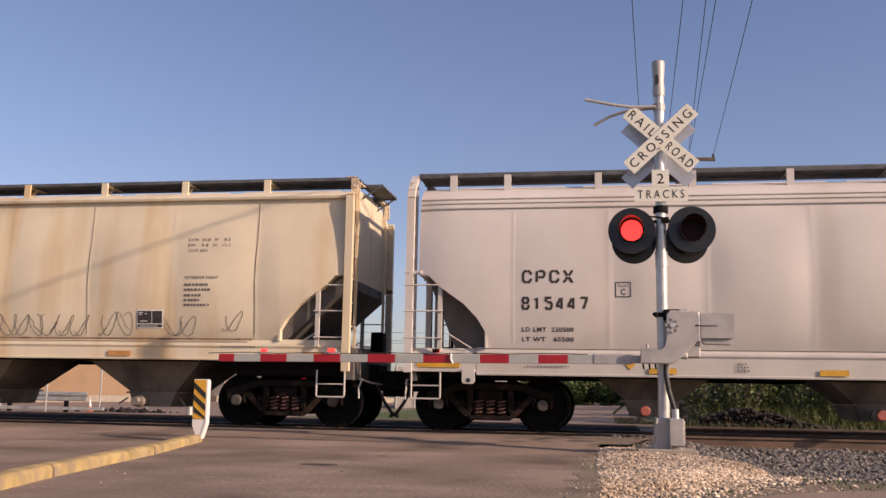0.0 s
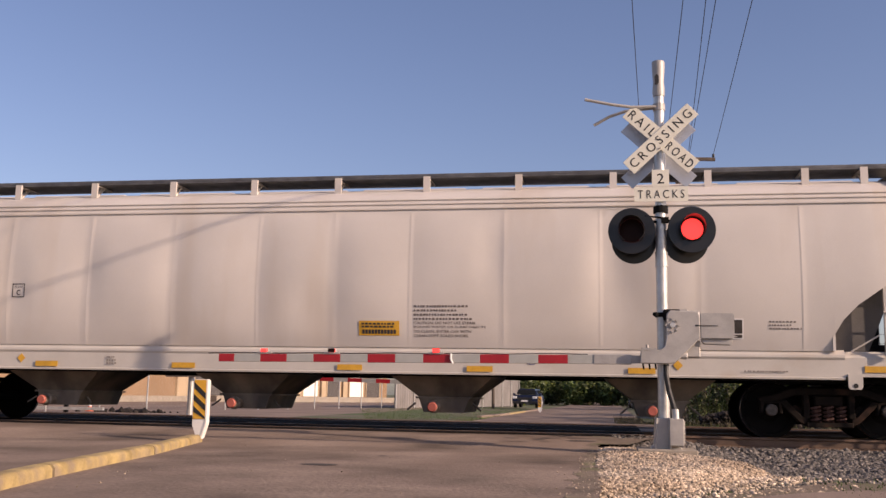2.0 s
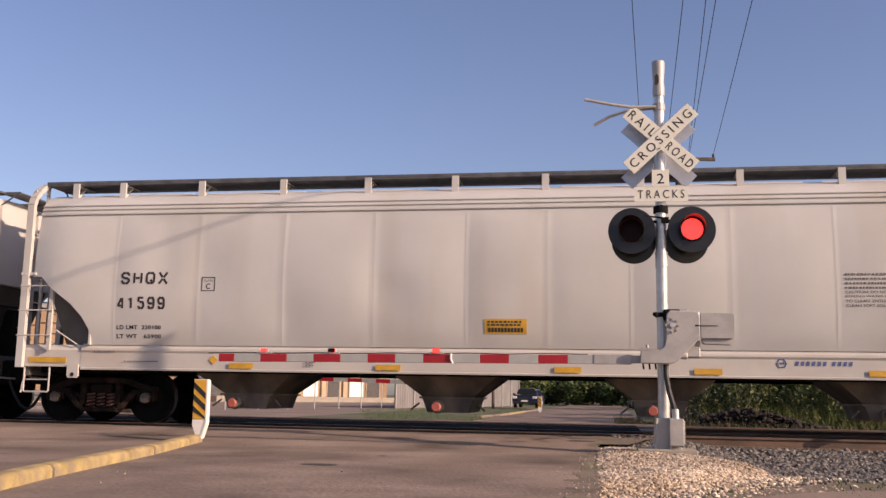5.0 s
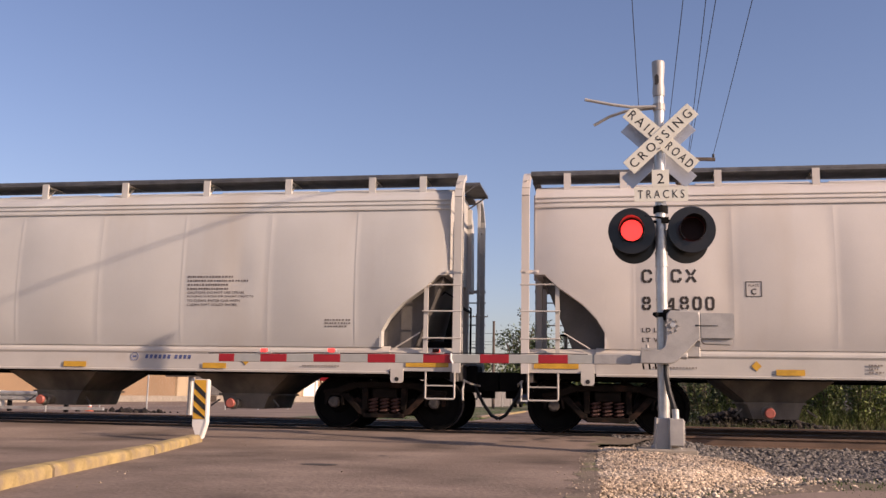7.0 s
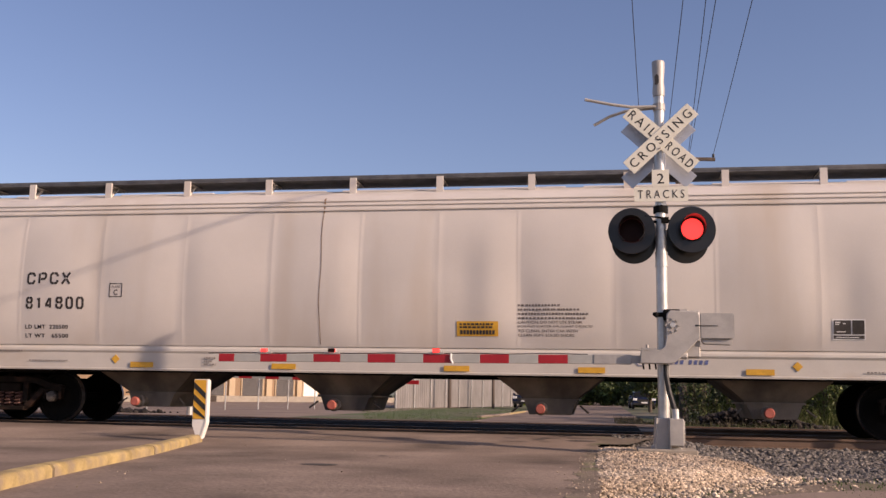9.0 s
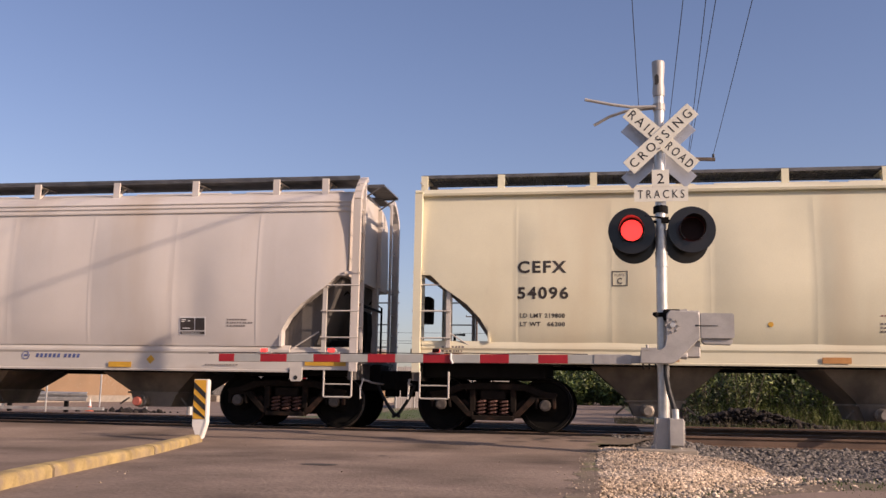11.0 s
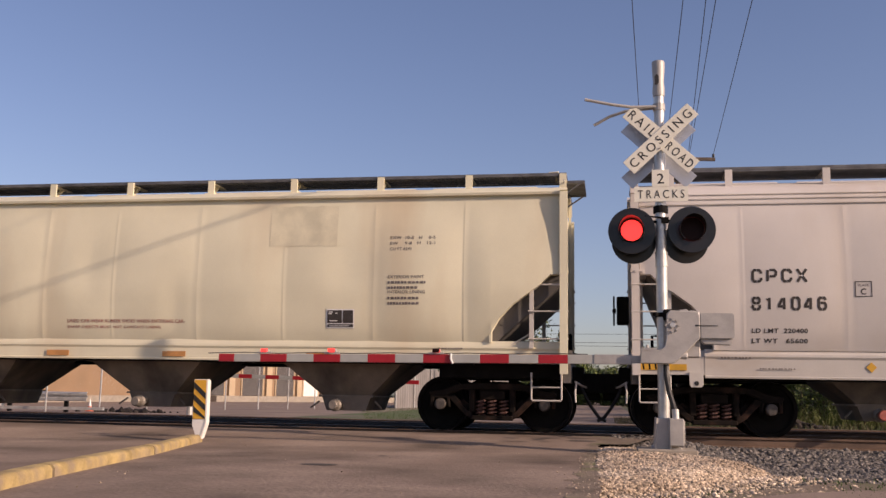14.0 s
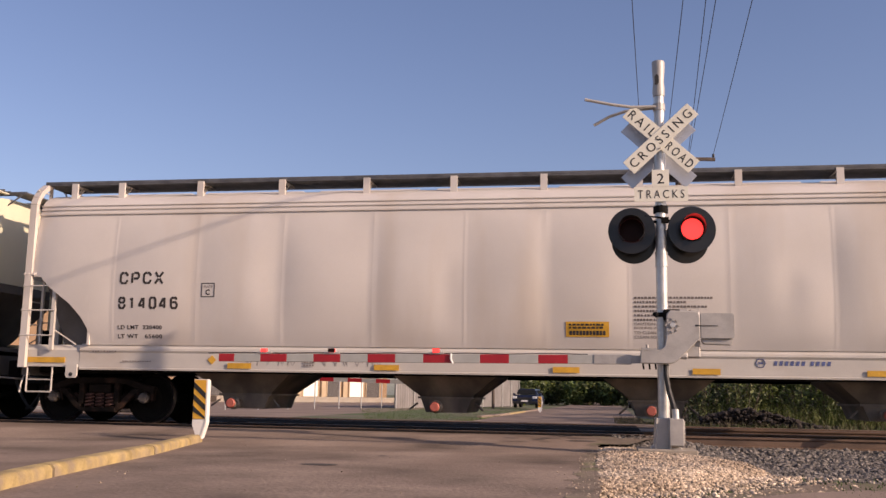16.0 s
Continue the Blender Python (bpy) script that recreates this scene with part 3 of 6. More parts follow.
            box(bm, min(e * 9.45, e * reach), max(e * 9.45, e * reach), y - 0.015, y + 0.015, 4.42, 4.475)
        part("end_platform", bm, "board", c)
        # coupler, draft gear and hoses
        cp = new("coupler"); cp.parent = c
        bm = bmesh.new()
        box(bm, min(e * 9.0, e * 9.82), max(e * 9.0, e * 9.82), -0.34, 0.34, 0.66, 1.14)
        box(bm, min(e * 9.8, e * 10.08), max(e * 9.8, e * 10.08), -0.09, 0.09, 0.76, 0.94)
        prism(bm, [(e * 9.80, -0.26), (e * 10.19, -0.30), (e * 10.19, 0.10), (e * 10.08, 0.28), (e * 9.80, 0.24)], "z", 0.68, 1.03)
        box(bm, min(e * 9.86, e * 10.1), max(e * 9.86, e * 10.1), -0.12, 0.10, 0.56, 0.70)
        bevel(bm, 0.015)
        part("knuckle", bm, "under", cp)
        bm = bmesh.new()
        tube(bm, [(e * 9.78, -0.32, 0.78), (e * 9.85, -0.34, 0.62), (e * 9.95, -0.34, 0.44), (e * 10.08, -0.33, 0.26), (e * 10.2, -0.32, 0.20)], 0.03, 8)
        part("air_hose", bm, "rubber", cp)
        bm = bmesh.new()
        tube(bm, [(e * 9.70, -1.2, 0.86), (e * 9.80, -0.9, 0.80), (e * 9.86, -0.25, 0.78)], 0.018, 6)
        tube(bm, [(e * 9.72, -1.2, 0.86), (e * 9.70, -1.32, 0.70), (e * 9.71, -1.34, 0.52)], 0.016, 6)
        part("uncoupling_lever", bm, "sill_white", cp)
    # brake gear on the left end of the cars that show it
    if key in "EF":
        bm = bmesh.new()
        lathe(bm, [(-9.92, 0.02), (-9.90, 0.05), (-9.86, 0.05), (-9.85, 0.02)], "x", (0, 0.35, 2.2), 12)
        ring = [(-9.89, 0.35 + 0.26 * math.cos(i * math.pi / 10), 2.2 + 0.26 * math.sin(i * math.pi / 10)) for i in range(21)]
        tube(bm, ring, 0.016, 6)
        for i in range(4):
            rod(bm, (-9.89, 0.35, 2.2), (-9.89, 0.35 + 0.26 * math.cos(i * 1.571 + .4), 2.2 + 0.26 * math.sin(i * 1.571 + .4)), 0.012, 6)
        part("brake_wheel", bm, "under", c)
        bm = bmesh.new()
        box(bm, -9.84, -9.62, 0.12, 0.58, 1.95, 2.45)
        bevel(bm, 0.02)
        part("brake_housing", bm, "under", c)
    bm = bmesh.new()
    tube(bm, [(-9.2, 0.5, 1.2), (-9.2, 0.5, 1.75), (-9.0, 0.5, 1.75)], 0.03, 6)
    part("brake_pipe", bm, "under", c)
    bm = bmesh.new()
    rod(bm, (-9.15, -0.25, 1.34), (-8.85, -0.25, 1.34), 0.14, 14)
    part("air_reservoir", bm, "under", c)
    # brake cylinder and valve rack on the right end
    if kind == "round":
        bm = bmesh.new()
        prism(bm, [(9.02, 1.20), (9.34, 1.20), (9.42, 1.75), (9.40, 2.15), (9.25, 2.20), (9.12, 1.7)], "y", 0.15, 0.75)
        rod(bm, (8.9, -0.45, 1.42), (9.40, -0.45, 1.42), 0.15, 14)
        bevel(bm, 0.03)
        part("valve_rack", bm, "under", c)
        bm = bmesh.new()
        for y in (-0.9, 0.95):
            tube(bm, [(9.5, y, 1.2), (9.5, y, 2.3), (9.3, y, 2.42), (9.0, y, 2.2)], 0.022, 6)
        box(bm, 9.48, 9.52, -0.9, 0.95, 2.19, 2.23)
        part("pipe_frame", bm, "under", c)
    else:
        bm = bmesh.new()
        box(bm, 9.30, 9.56, 1.02, 1.30, 1.38, 1.82)
        bevel(bm, 0.02)
        part("valve_box", bm, "under", c)
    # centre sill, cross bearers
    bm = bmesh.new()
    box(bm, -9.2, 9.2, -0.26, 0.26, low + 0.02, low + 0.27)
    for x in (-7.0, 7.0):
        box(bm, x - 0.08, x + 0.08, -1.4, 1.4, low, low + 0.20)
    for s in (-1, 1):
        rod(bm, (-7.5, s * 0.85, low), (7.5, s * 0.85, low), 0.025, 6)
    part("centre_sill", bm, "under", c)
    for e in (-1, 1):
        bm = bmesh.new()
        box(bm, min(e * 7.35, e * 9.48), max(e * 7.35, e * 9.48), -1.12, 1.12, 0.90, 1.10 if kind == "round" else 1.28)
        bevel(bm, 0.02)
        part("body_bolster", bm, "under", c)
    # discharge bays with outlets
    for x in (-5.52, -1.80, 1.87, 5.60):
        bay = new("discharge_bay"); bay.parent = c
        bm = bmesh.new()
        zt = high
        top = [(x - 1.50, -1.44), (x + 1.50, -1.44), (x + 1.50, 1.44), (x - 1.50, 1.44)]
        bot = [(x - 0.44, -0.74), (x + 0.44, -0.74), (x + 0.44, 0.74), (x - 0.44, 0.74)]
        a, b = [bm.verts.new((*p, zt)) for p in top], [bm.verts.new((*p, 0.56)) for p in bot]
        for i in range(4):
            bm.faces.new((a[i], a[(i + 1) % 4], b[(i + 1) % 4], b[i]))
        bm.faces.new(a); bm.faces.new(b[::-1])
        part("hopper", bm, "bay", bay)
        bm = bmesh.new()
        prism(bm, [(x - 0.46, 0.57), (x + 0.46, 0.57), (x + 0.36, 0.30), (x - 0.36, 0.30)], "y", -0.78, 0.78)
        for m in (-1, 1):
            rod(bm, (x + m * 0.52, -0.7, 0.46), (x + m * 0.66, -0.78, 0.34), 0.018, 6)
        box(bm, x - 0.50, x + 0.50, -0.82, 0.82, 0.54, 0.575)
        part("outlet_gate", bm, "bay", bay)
        bm = bmesh.new()
        rod(bm, (x - 0.14, -0.72, 0.40), (x - 0.14, -1.12, 0.40), 0.085, 14)
        lathe(bm, [(-1.02, 0.09), (-1.0, 0.115), (-0.97, 0.115), (-0.95, 0.09)], "y", (x - 0.14, 0, 0.40), 14)
        part("outlet_pipe", bm, "pipe", bay)
        bm = bmesh.new()
        lathe(bm, [(-1.12, 0.085), (-1.16, 0.085), (-1.18, 0.07), (-1.18, 0.02)], "y", (x - 0.14, 0, 0.40), 14)
        part("outlet_cap", bm, "red_cap" if kind == "round" else "pipe", bay)
    # brake rods below the sill, seen between the bays
    bm = bmesh.new()
    for s in (-1, 1):
        box(bm, -8.0, 8.0, s * 1.40 - 0.04, s * 1.40 + 0.04, low - 0.03, low + 0.01)
    part("sill_flange", bm, "under", c)
    # roof: hatches, running boards on brackets
    hb = [-8.93, -7.97, -6.40, -4.82, -3.23, -1.64, -0.05, 1.58, 3.22, 4.85, 6.43, 8.0, 8.93] if kind == "round" else [-9.5, -8.13, -6.53, -4.96, -3.36, -1.77, -0.16, 1.42, 3.03, 4.63, 6.25, 7.85, 9.5]
    for s in (-1, 1):
        for x in hb:
            bm = bmesh.new()
            box(bm, x - 0.06, x + 0.06, s * 1.27 - 0.02, s * 1.27 + 0.02, 4.15, 4.455)
            box(bm, x - 0.05, x + 0.05, min(s * 0.7, s * 1.27), max(s * 0.7, s * 1.27), 4.40, 4.425)
            prism(bm, [(s * 1.26, 4.17), (s * 1.22, 4.17), (s * 0.95, 4.40), (s * 1.0, 4.41)], "x", x - 0.03, x + 0.03)
            part("running_board_bracket", bm, paint, c)
        bm = bmesh.new()
        z = 4.43
        if kind == "round":
            box(bm, -9.56, 9.56, min(s * 0.50, s * 1.25), max(s * 0.50, s * 1.25), z, z + 0.035)
            box(bm, -9.56, 9.56, min(s * 1.235, s * 1.255), max(s * 1.235, s * 1.255), z + 0.03, z + 0.075)
        else:
            for i in range(240):
                xx = -9.5 + i * 19.0 / 240
                box(bm, xx, xx + 0.056, min(s * 0.50, s * 1.25), max(s * 0.50, s * 1.25), z, z + 0.035)
            for yy in (0.50, 0.68, 0.87, 1.05, 1.24):
                box(bm, -9.56, 9.56, s * yy - 0.012, s * yy + 0.012, z - 0.01, z + 0.045)
        part("running_board", bm, "board", c)
    for i in range(8):
        x = -8.0 + i * 16 / 7
        bm = bmesh.new()
        box(bm, x - 1.0, x + 1.0, -0.3, 0.3, 4.33, 4.45)
        bevel(bm, 0.03)
        part("roof_hatch", bm, paint, c)
    bm = bmesh.new()
    tube(bm, [(9.2, -0.9, 4.46), (9.24, -0.9, 4.56), (9.40, -0.9, 4.57), (9.44, -0.9, 4.46)], 0.014, 6)
    part("roof_grab", bm, paint, c)
    # reflective sheeting and end marks
    refl = "reflector" if kind == "round" else "orange"
    for x in (-5.38, -2.72, 0.34, 2.60, 5.28):
        bm = bmesh.new()
        box(bm, x - 0.22, x + 0.22, -1.530, -1.522, low + 0.055, low + 0.15)
        part("reflector_strip", bm, refl, c)
    for e in (-1, 1):
        bm = bmesh.new()
        zr = 1.07 if kind == "round" else 1.20
        box(bm, min(e * 8.74, e * 9.48), max(e * 8.74, e * 9.48), -1.530 if kind == "flat" else -1.515, -1.503, zr, zr + 0.10)
        part("reflector_strip", bm, refl, c)
    if kind == "round":
        for x in (-5.9, 5.86):
            bm = bmesh.new()
            prism(bm, [(x - 0.08, low + 0.2), (x, low + 0.12), (x + 0.08, low + 0.2), (x, low + 0.28)], "y", -1.518, -1.508)
            part("diamond_mark", bm, "reflector", c)
    tw = []
    for x in (-8.27, 8.27):
        tw += truck(c, x)[1]
    return c, prof, tw

WHEELS = {}
CAR = {}

def on_side(car, prof, x, z, h=0.2):
    """The pose of writing on the near side of a car, clear of the sheet."""
    w = max(width_at(prof, z + h * k / 4) for k in range(5)) + 0.022
    return pose(x, -w, z)

def wrap(ob, key, lift=0.004):
    """Lays a flat mark close on the pressed side sheet of its car."""
    if ob.name.split(".")[0] in ("lubrication_stencil", "emergency_sign", "black_panel"):
        bm = bmesh.new()
        bm.from_mesh(ob.data)
        bmesh.ops.subdivide_edges(bm, edges=[e for e in bm.edges if e.calc_length() > 0.1], cuts=5, use_grid_fill=True)
        bm.to_mesh(ob.data); bm.free()
    surf, off = SURF[key], ob.matrix_basis.translation.copy()
    ys = [v.co.y for v in ob.data.vertices]
    back = max(ys)
    for v in ob.data.vertices:
        v.co.y = -(surf(v.co.x + off.x, v.co.z + off.z) + lift) + (v.co.y - back) * 0.5 - off.y
    return ob

def word(car, prof, body, x, z, w, h, material="stencil", bold=0.02, spacing=1.05):
    return lettering(body, w, h, car, on_side(car, prof, x, z, h), material, bold, spacing)

def bars(car, prof, x, z, w, rows, pitch, material, seed=0, y=None):
    """Unreadable small writing: rows of short bars."""
    rnd = random.Random(seed)
    bm = bmesh.new()
    h = rows * pitch
    yy = y if y is not None else -(max(width_at(prof, z + h * k / 4) for k in range(5)) + 0.02)
    for r in range(rows):
        zz = z + (rows - 1 - r) * pitch
        u, end = 0.0, w * rnd.uniform(0.55, 1.0)
        while u < end:
            l = rnd.uniform(0.018, 0.04) * max(1, pitch / 0.06)
            box(bm, x + u, x + min(u + l, w), yy - 0.003, yy, zz, zz + pitch * 0.46)
            u += l + rnd.uniform(0.008, 0.03)
    tagged(part("small_print", bm, material, car), kind="stuff")

def lube_panel(car, prof, bx, bz):
    yy = -(max(width_at(prof, bz + 0.08 * k) for k in range(5)) + 0.018)
    bm = bmesh.new()
    box(bm, bx, bx + 0.50, yy - 0.004, yy, bz, bz + 0.33)
    lub = part("lubrication_stencil", bm, "panel_white", car)
    bm = bmesh.new()
    for a in ((0.02, 0.28, 0.09, 0.31), (0.30, 0.48, 0.09, 0.31), (0.02, 0.48, 0.02, 0.07)):
        box(bm, bx + a[0], bx + a[1], yy - 0.008, yy - 0.002, bz + a[2], bz + a[3])
    part("black_panel", bm, "stencil", lub)
    bm = bmesh.new()
    for a in ((0.04, 0.12, 0.27, 0.285), (0.04, 0.10, 0.24, 0.255), (0.16, 0.2, 0.25, 0.265), (0.06, 0.2, 0.12, 0.135), (0.05, 0.4, 0.035, 0.045)):
        box(bm, bx + a[0], bx + a[1], yy - 0.012, yy - 0.006, bz + a[2], bz + a[3])
    part("small_print", bm, "panel_white", lub)

def marks(key, car, prof, spec):
    """Painted writing of one car's near side."""
    for body, x, z, w, h in spec["big"]:
        if prof is ROUND:
            me = stencil_mesh(body, w, h)
            me.materials.append(M["stencil"])
            ob = new("lettering", me)
            ob.parent, ob.matrix_basis = car, on_side(car, prof, x, z, h)
            tagged(ob, kind="stuff")
        else:
            word(car, prof, body, x, z, w, h, "stencil", 0.03, 1.2)
    for body, x, z, w, h in spec["small"]:
        word(car, prof, body, x, z, w, h, "stencil", 0.02, 1.1)
    px, pz = spec["plate"]
    yy = -(max(width_at(prof, pz + 0.06 * k) for k in range(5)) + 0.02)
    bm = bmesh.new()
    for a in ((px, px + 0.255, pz, pz + 0.013), (px, px + 0.255, pz + 0.237, pz + 0.25), (px, px + 0.013, pz, pz + 0.25), (px + 0.242, px + 0.255, pz, pz + 0.25)):
        box(bm, a[0], a[1], yy - 0.003, yy, a[2], a[3])
    part("plate_outline", bm, "stencil", car)
    word(car, prof, "C", px + 0.085, pz + 0.035, 0.08, 0.10, "stencil", 0.02)
    word(car, prof, "PLATE", px + 0.045, pz + 0.165, 0.165, 0.04, "stencil_grey", 0.01)
    bx, bz = spec.get("box", (0, 0))
    if bz:
        lube_panel(car, prof, bx, bz)
    for x, z, w, rows, pitch, material in spec["bars"]:
        bars(car, prof, x, z, w, rows, pitch, material, seed=int(x * 100) + ord(key), y=-1.522 if z < 1.40 else None)
    if "caution" in spec:
        cx, cz = spec["caution"]
        for k, line in enumerate(("CAUTION: DO NOT USE STEAM.", "BOILING WATER OR SHARP OBJECTS", "TO CLEAN. ENTER CAR WITH", "CLEAN SOFT SOLED SHOES.")):
            word(car, prof, line, cx, cz + (3 - k) * 0.072, 0.0415 * len(line), 0.046, "stencil_grey", 0.012, 1.0)
    if key in "AE":
        word(car, prof, "EXW  10-8   H    8-5", 6.53, 3.27, 0.80, 0.055, "stencil_grey", 0.01)
        word(car, prof, "EW    9-8   H   13-1", 6.53, 3.17, 0.80, 0.055, "stencil_grey", 0.01)
        word(car, prof, "CU FT 6241", 6.53, 3.07, 0.38, 0.055, "stencil_grey", 0.01)
        word(car, prof, "EXTERIOR PAINT", 6.51, 2.58, 0.64, 0.055, "stencil_grey", 0.01)
    if key == "E":
        word(car, prof, "LINED CAR-WEAR RUBBER SHOES WHEN ENTERING CAR-", 0.52, 1.80, 2.28, 0.062, "stencil_red", 0.016, 1.1)
        word(car, prof, "SHARP OBJECTS MUST NOT CONTACT LINING.", 0.52, 1.685, 1.84, 0.062, "stencil_red", 0.016, 1.1)
        word(car, prof, "INTERIOR LINING", 6.51, 2.32, 0.66, 0.055, "stencil_grey", 0.01)
    if "sign" in spec:
        sx, sz = spec["sign"]
        yy = -(width_at(prof, sz + 0.13) + 0.02)
        bm = bmesh.new()
        box(bm, sx, sx + 0.71, yy - 0.006, yy, sz, sz + 0.25)
        sg = part("emergency_sign", bm, "reflector", car, "orange-yellow sign with dark print")
        bm = bmesh.new()
        rnd = random.Random(3)
        for zz, hh in ((0.185, 0.03), (0.135, 0.03)):
            u = 0.05
            while u < 0.62:
                l = rnd.uniform(0.03, 0.07); box(bm, sx + u, sx + u + l, yy - 0.01, yy - 0.004, sz + zz, sz + zz + hh); u += l + 0.02
        for i in range(11):
            box(bm, sx + 0.06 + i * 0.055, sx + 0.10 + i * 0.055, yy - 0.01, yy - 0.004, sz + 0.03, sz + 0.10)
        part("print_bars", bm, "stencil", sg)
    if "logo" in spec:
        lx = spec["logo"]
        bm = bmesh.new()
        tube(bm, [(lx + 0.075 * math.cos(q * math.pi / 3), -1.51, 1.2 + 0.075 * math.sin(q * math.pi / 3)) for q in range(7)], 0.007, 4)
        box(bm, lx - 0.035, lx + 0.035, -1.511, -1.507, 1.185, 1.215)
        for i in range(6):
            prism(bm, [(lx + 0.2 + i * 0.085, 1.165), (lx + 0.25 + i * 0.085, 1.165), (lx + 0.265 + i * 0.085, 1.235), (lx + 0.215 + i * 0.085, 1.235)], "y", -1.511, -1.507)
        for i in range(4):
            prism(bm, [(lx + 0.76 + i * 0.085, 1.165), (lx + 0.81 + i * 0.085, 1.165), (lx + 0.825 + i * 0.085, 1.235), (lx + 0.775 + i * 0.085, 1.235)], "y", -1.511, -1.507)
        tagged(part("maker_mark", bm, "stencil_blue", car), kind="stuff")

ACF_BARS = [(-8.2, 1.27, 0.5, 1, 0.05, "stencil_grey"), (-7.6, 1.1, 0.8, 1, 0.045, "stencil_grey"), (-4.2, 1.06, 0.22, 3, 0.055, "stencil_grey"), (7.3, 1.74, 0.5, 3, 0.055, "stencil_grey"), (6.9, 1.06, 0.9, 1, 0.045, "stencil_grey")]
SPECS = {
    "B": dict(big=[("CPCX", -7.68, 2.49, 0.86, 0.225), ("815447", -7.69, 2.04, 1.11, 0.225)], small=[("LD LMT  220500", -7.68, 1.68, 0.86, 0.075), ("LT WT   65500", -7.68, 1.52, 0.86, 0.075)],
              plate=(-6.13, 2.26), box=(6.40, 1.58), sign=(0.5, 1.60), logo=3.48, caution=(1.46, 1.58), bars=ACF_BARS + [(1.46, 1.87, 1.25, 4, 0.072, "stencil_grey")]),
    "C": dict(big=[("SHQX", -7.70, 2.49, 0.90, 0.225), ("41599", -7.75, 2.04, 0.92, 0.225)], small=[("LD LMT  220100", -7.76, 1.68, 0.86, 0.075), ("LT WT   65900", -7.76, 1.52, 0.86, 0.075)],
              plate=(-6.16, 2.37), sign=(-1.05, 1.64), logo=3.75, caution=(4.74, 2.10), bars=ACF_BARS + [(4.74, 2.39, 1.2, 4, 0.072, "stencil_grey")]),
    "D": dict(big=[("CPCX", -7.70, 2.49, 0.88, 0.225), ("814800", -7.70, 2.04, 1.16, 0.225)], small=[("LD LMT  220500", -7.70, 1.68, 0.86, 0.075), ("LT WT   65500", -7.70, 1.52, 0.86, 0.075)],
              plate=(-6.05, 2.26), box=(6.40, 1.58), sign=(0.34, 1.60), logo=3.40, caution=(1.38, 1.60), bars=ACF_BARS + [(1.38, 1.89, 1.3, 4, 0.072, "stencil_grey")]),
    "F": dict(big=[("CPCX", -7.70, 2.49, 0.86, 0.225), ("814046", -7.71, 2.04, 1.16, 0.225)], small=[("LD LMT  220400", -7.71, 1.68, 0.86, 0.075), ("LT WT   65600", -7.71, 1.52, 0.86, 0.075)],
              plate=(-6.12, 2.26), box=(6.40, 1.58), sign=(0.34, 1.60), logo=3.45, caution=(1.46, 1.58), bars=ACF_BARS + [(1.46, 1.87, 1.3, 6, 0.072, "stencil_grey")]),
    "E": dict(big=[("CEFX", -7.80, 2.66, 0.82, 0.21), ("54096", -7.80, 2.22, 0.85, 0.21)], small=[("LD LMT 219800", -7.76, 1.91, 0.75, 0.075), ("LT WT   66200", -7.76, 1.77, 0.75, 0.075)],
              plate=(-6.23, 2.44), box=(5.42, 1.72), bars=[(6.51, 2.13, 0.6, 2, 0.09, "stencil_grey"), (6.51, 2.40, 0.75, 2, 0.09, "stencil_grey"), (-2.05, 1.70, 0.25, 3, 0.06, "stencil_grey"), (-2.05, 1.95, 0.25, 1, 0.05, "stencil_red"), (-9.1, 1.33, 0.5, 2, 0.07, "stencil_grey"), (7.4, 1.38, 0.7, 1, 0.05, "stencil_grey"), (-8.1, 1.30, 0.7, 1, 0.05, "stencil_grey")]),
    "A": dict(big=[], small=[], plate=(-6.23, 2.44), box=(5.62, 1.70), bars=[(6.51, 2.10, 0.5, 3, 0.085, "stencil_grey"), (6.51, 2.37, 0.75, 2, 0.09, "stencil_grey"), (7.2, 1.38, 0.8, 1, 0.05, "stencil_grey")]),
}
KINDS = {"A": ("flat", "car_rusty", "cream covered hopper railcar streaked with rust and pen scrawls"),
         "B": ("round", "car_grey", "pale grey round-sided covered hopper railcar with dented side panels"),
         "C": ("round", "car_cool", "cool grey round-sided covered hopper railcar with stencilled black marks"),
         "D": ("round", "car_grey", "pale grey covered hopper railcar with a rusty vertical weld streak"),
         "E": ("flat", "car_cream", "cream covered hopper railcar with a faded patch and brown trucks"),
         "F": ("round", "car_grey", "pale grey covered hopper railcar with scrawls on its side sill")}
for key, (kind, paint, label) in KINDS.items():
    CAR[key], prof, WHEELS[key] = hopper_car(key, kind, paint, label)
    marks(key, CAR[key], prof, SPECS[key])
    for ob in CAR[key].children_recursive:
        if ob.name.split(".")[0] in ("lettering", "plate_outline", "small_print", "lubrication_stencil", "emergency_sign", "black_panel", "print_bars"):
            if ob.matrix_basis.translation.z + ob.data.vertices[0].co.z > 1.46:
                wrap(ob, key, {"black_panel": 0.008, "print_bars": 0.008}.get(ob.name.split(".")[0], 0.004))
lub_print = [o for o in bpy.data.objects if o.name.startswith("small_print") and o.parent and o.parent.name.startswith("lubrication")]
for o in lub_print:
    for v in o.data.vertices:
        v.co.y -= 0.008

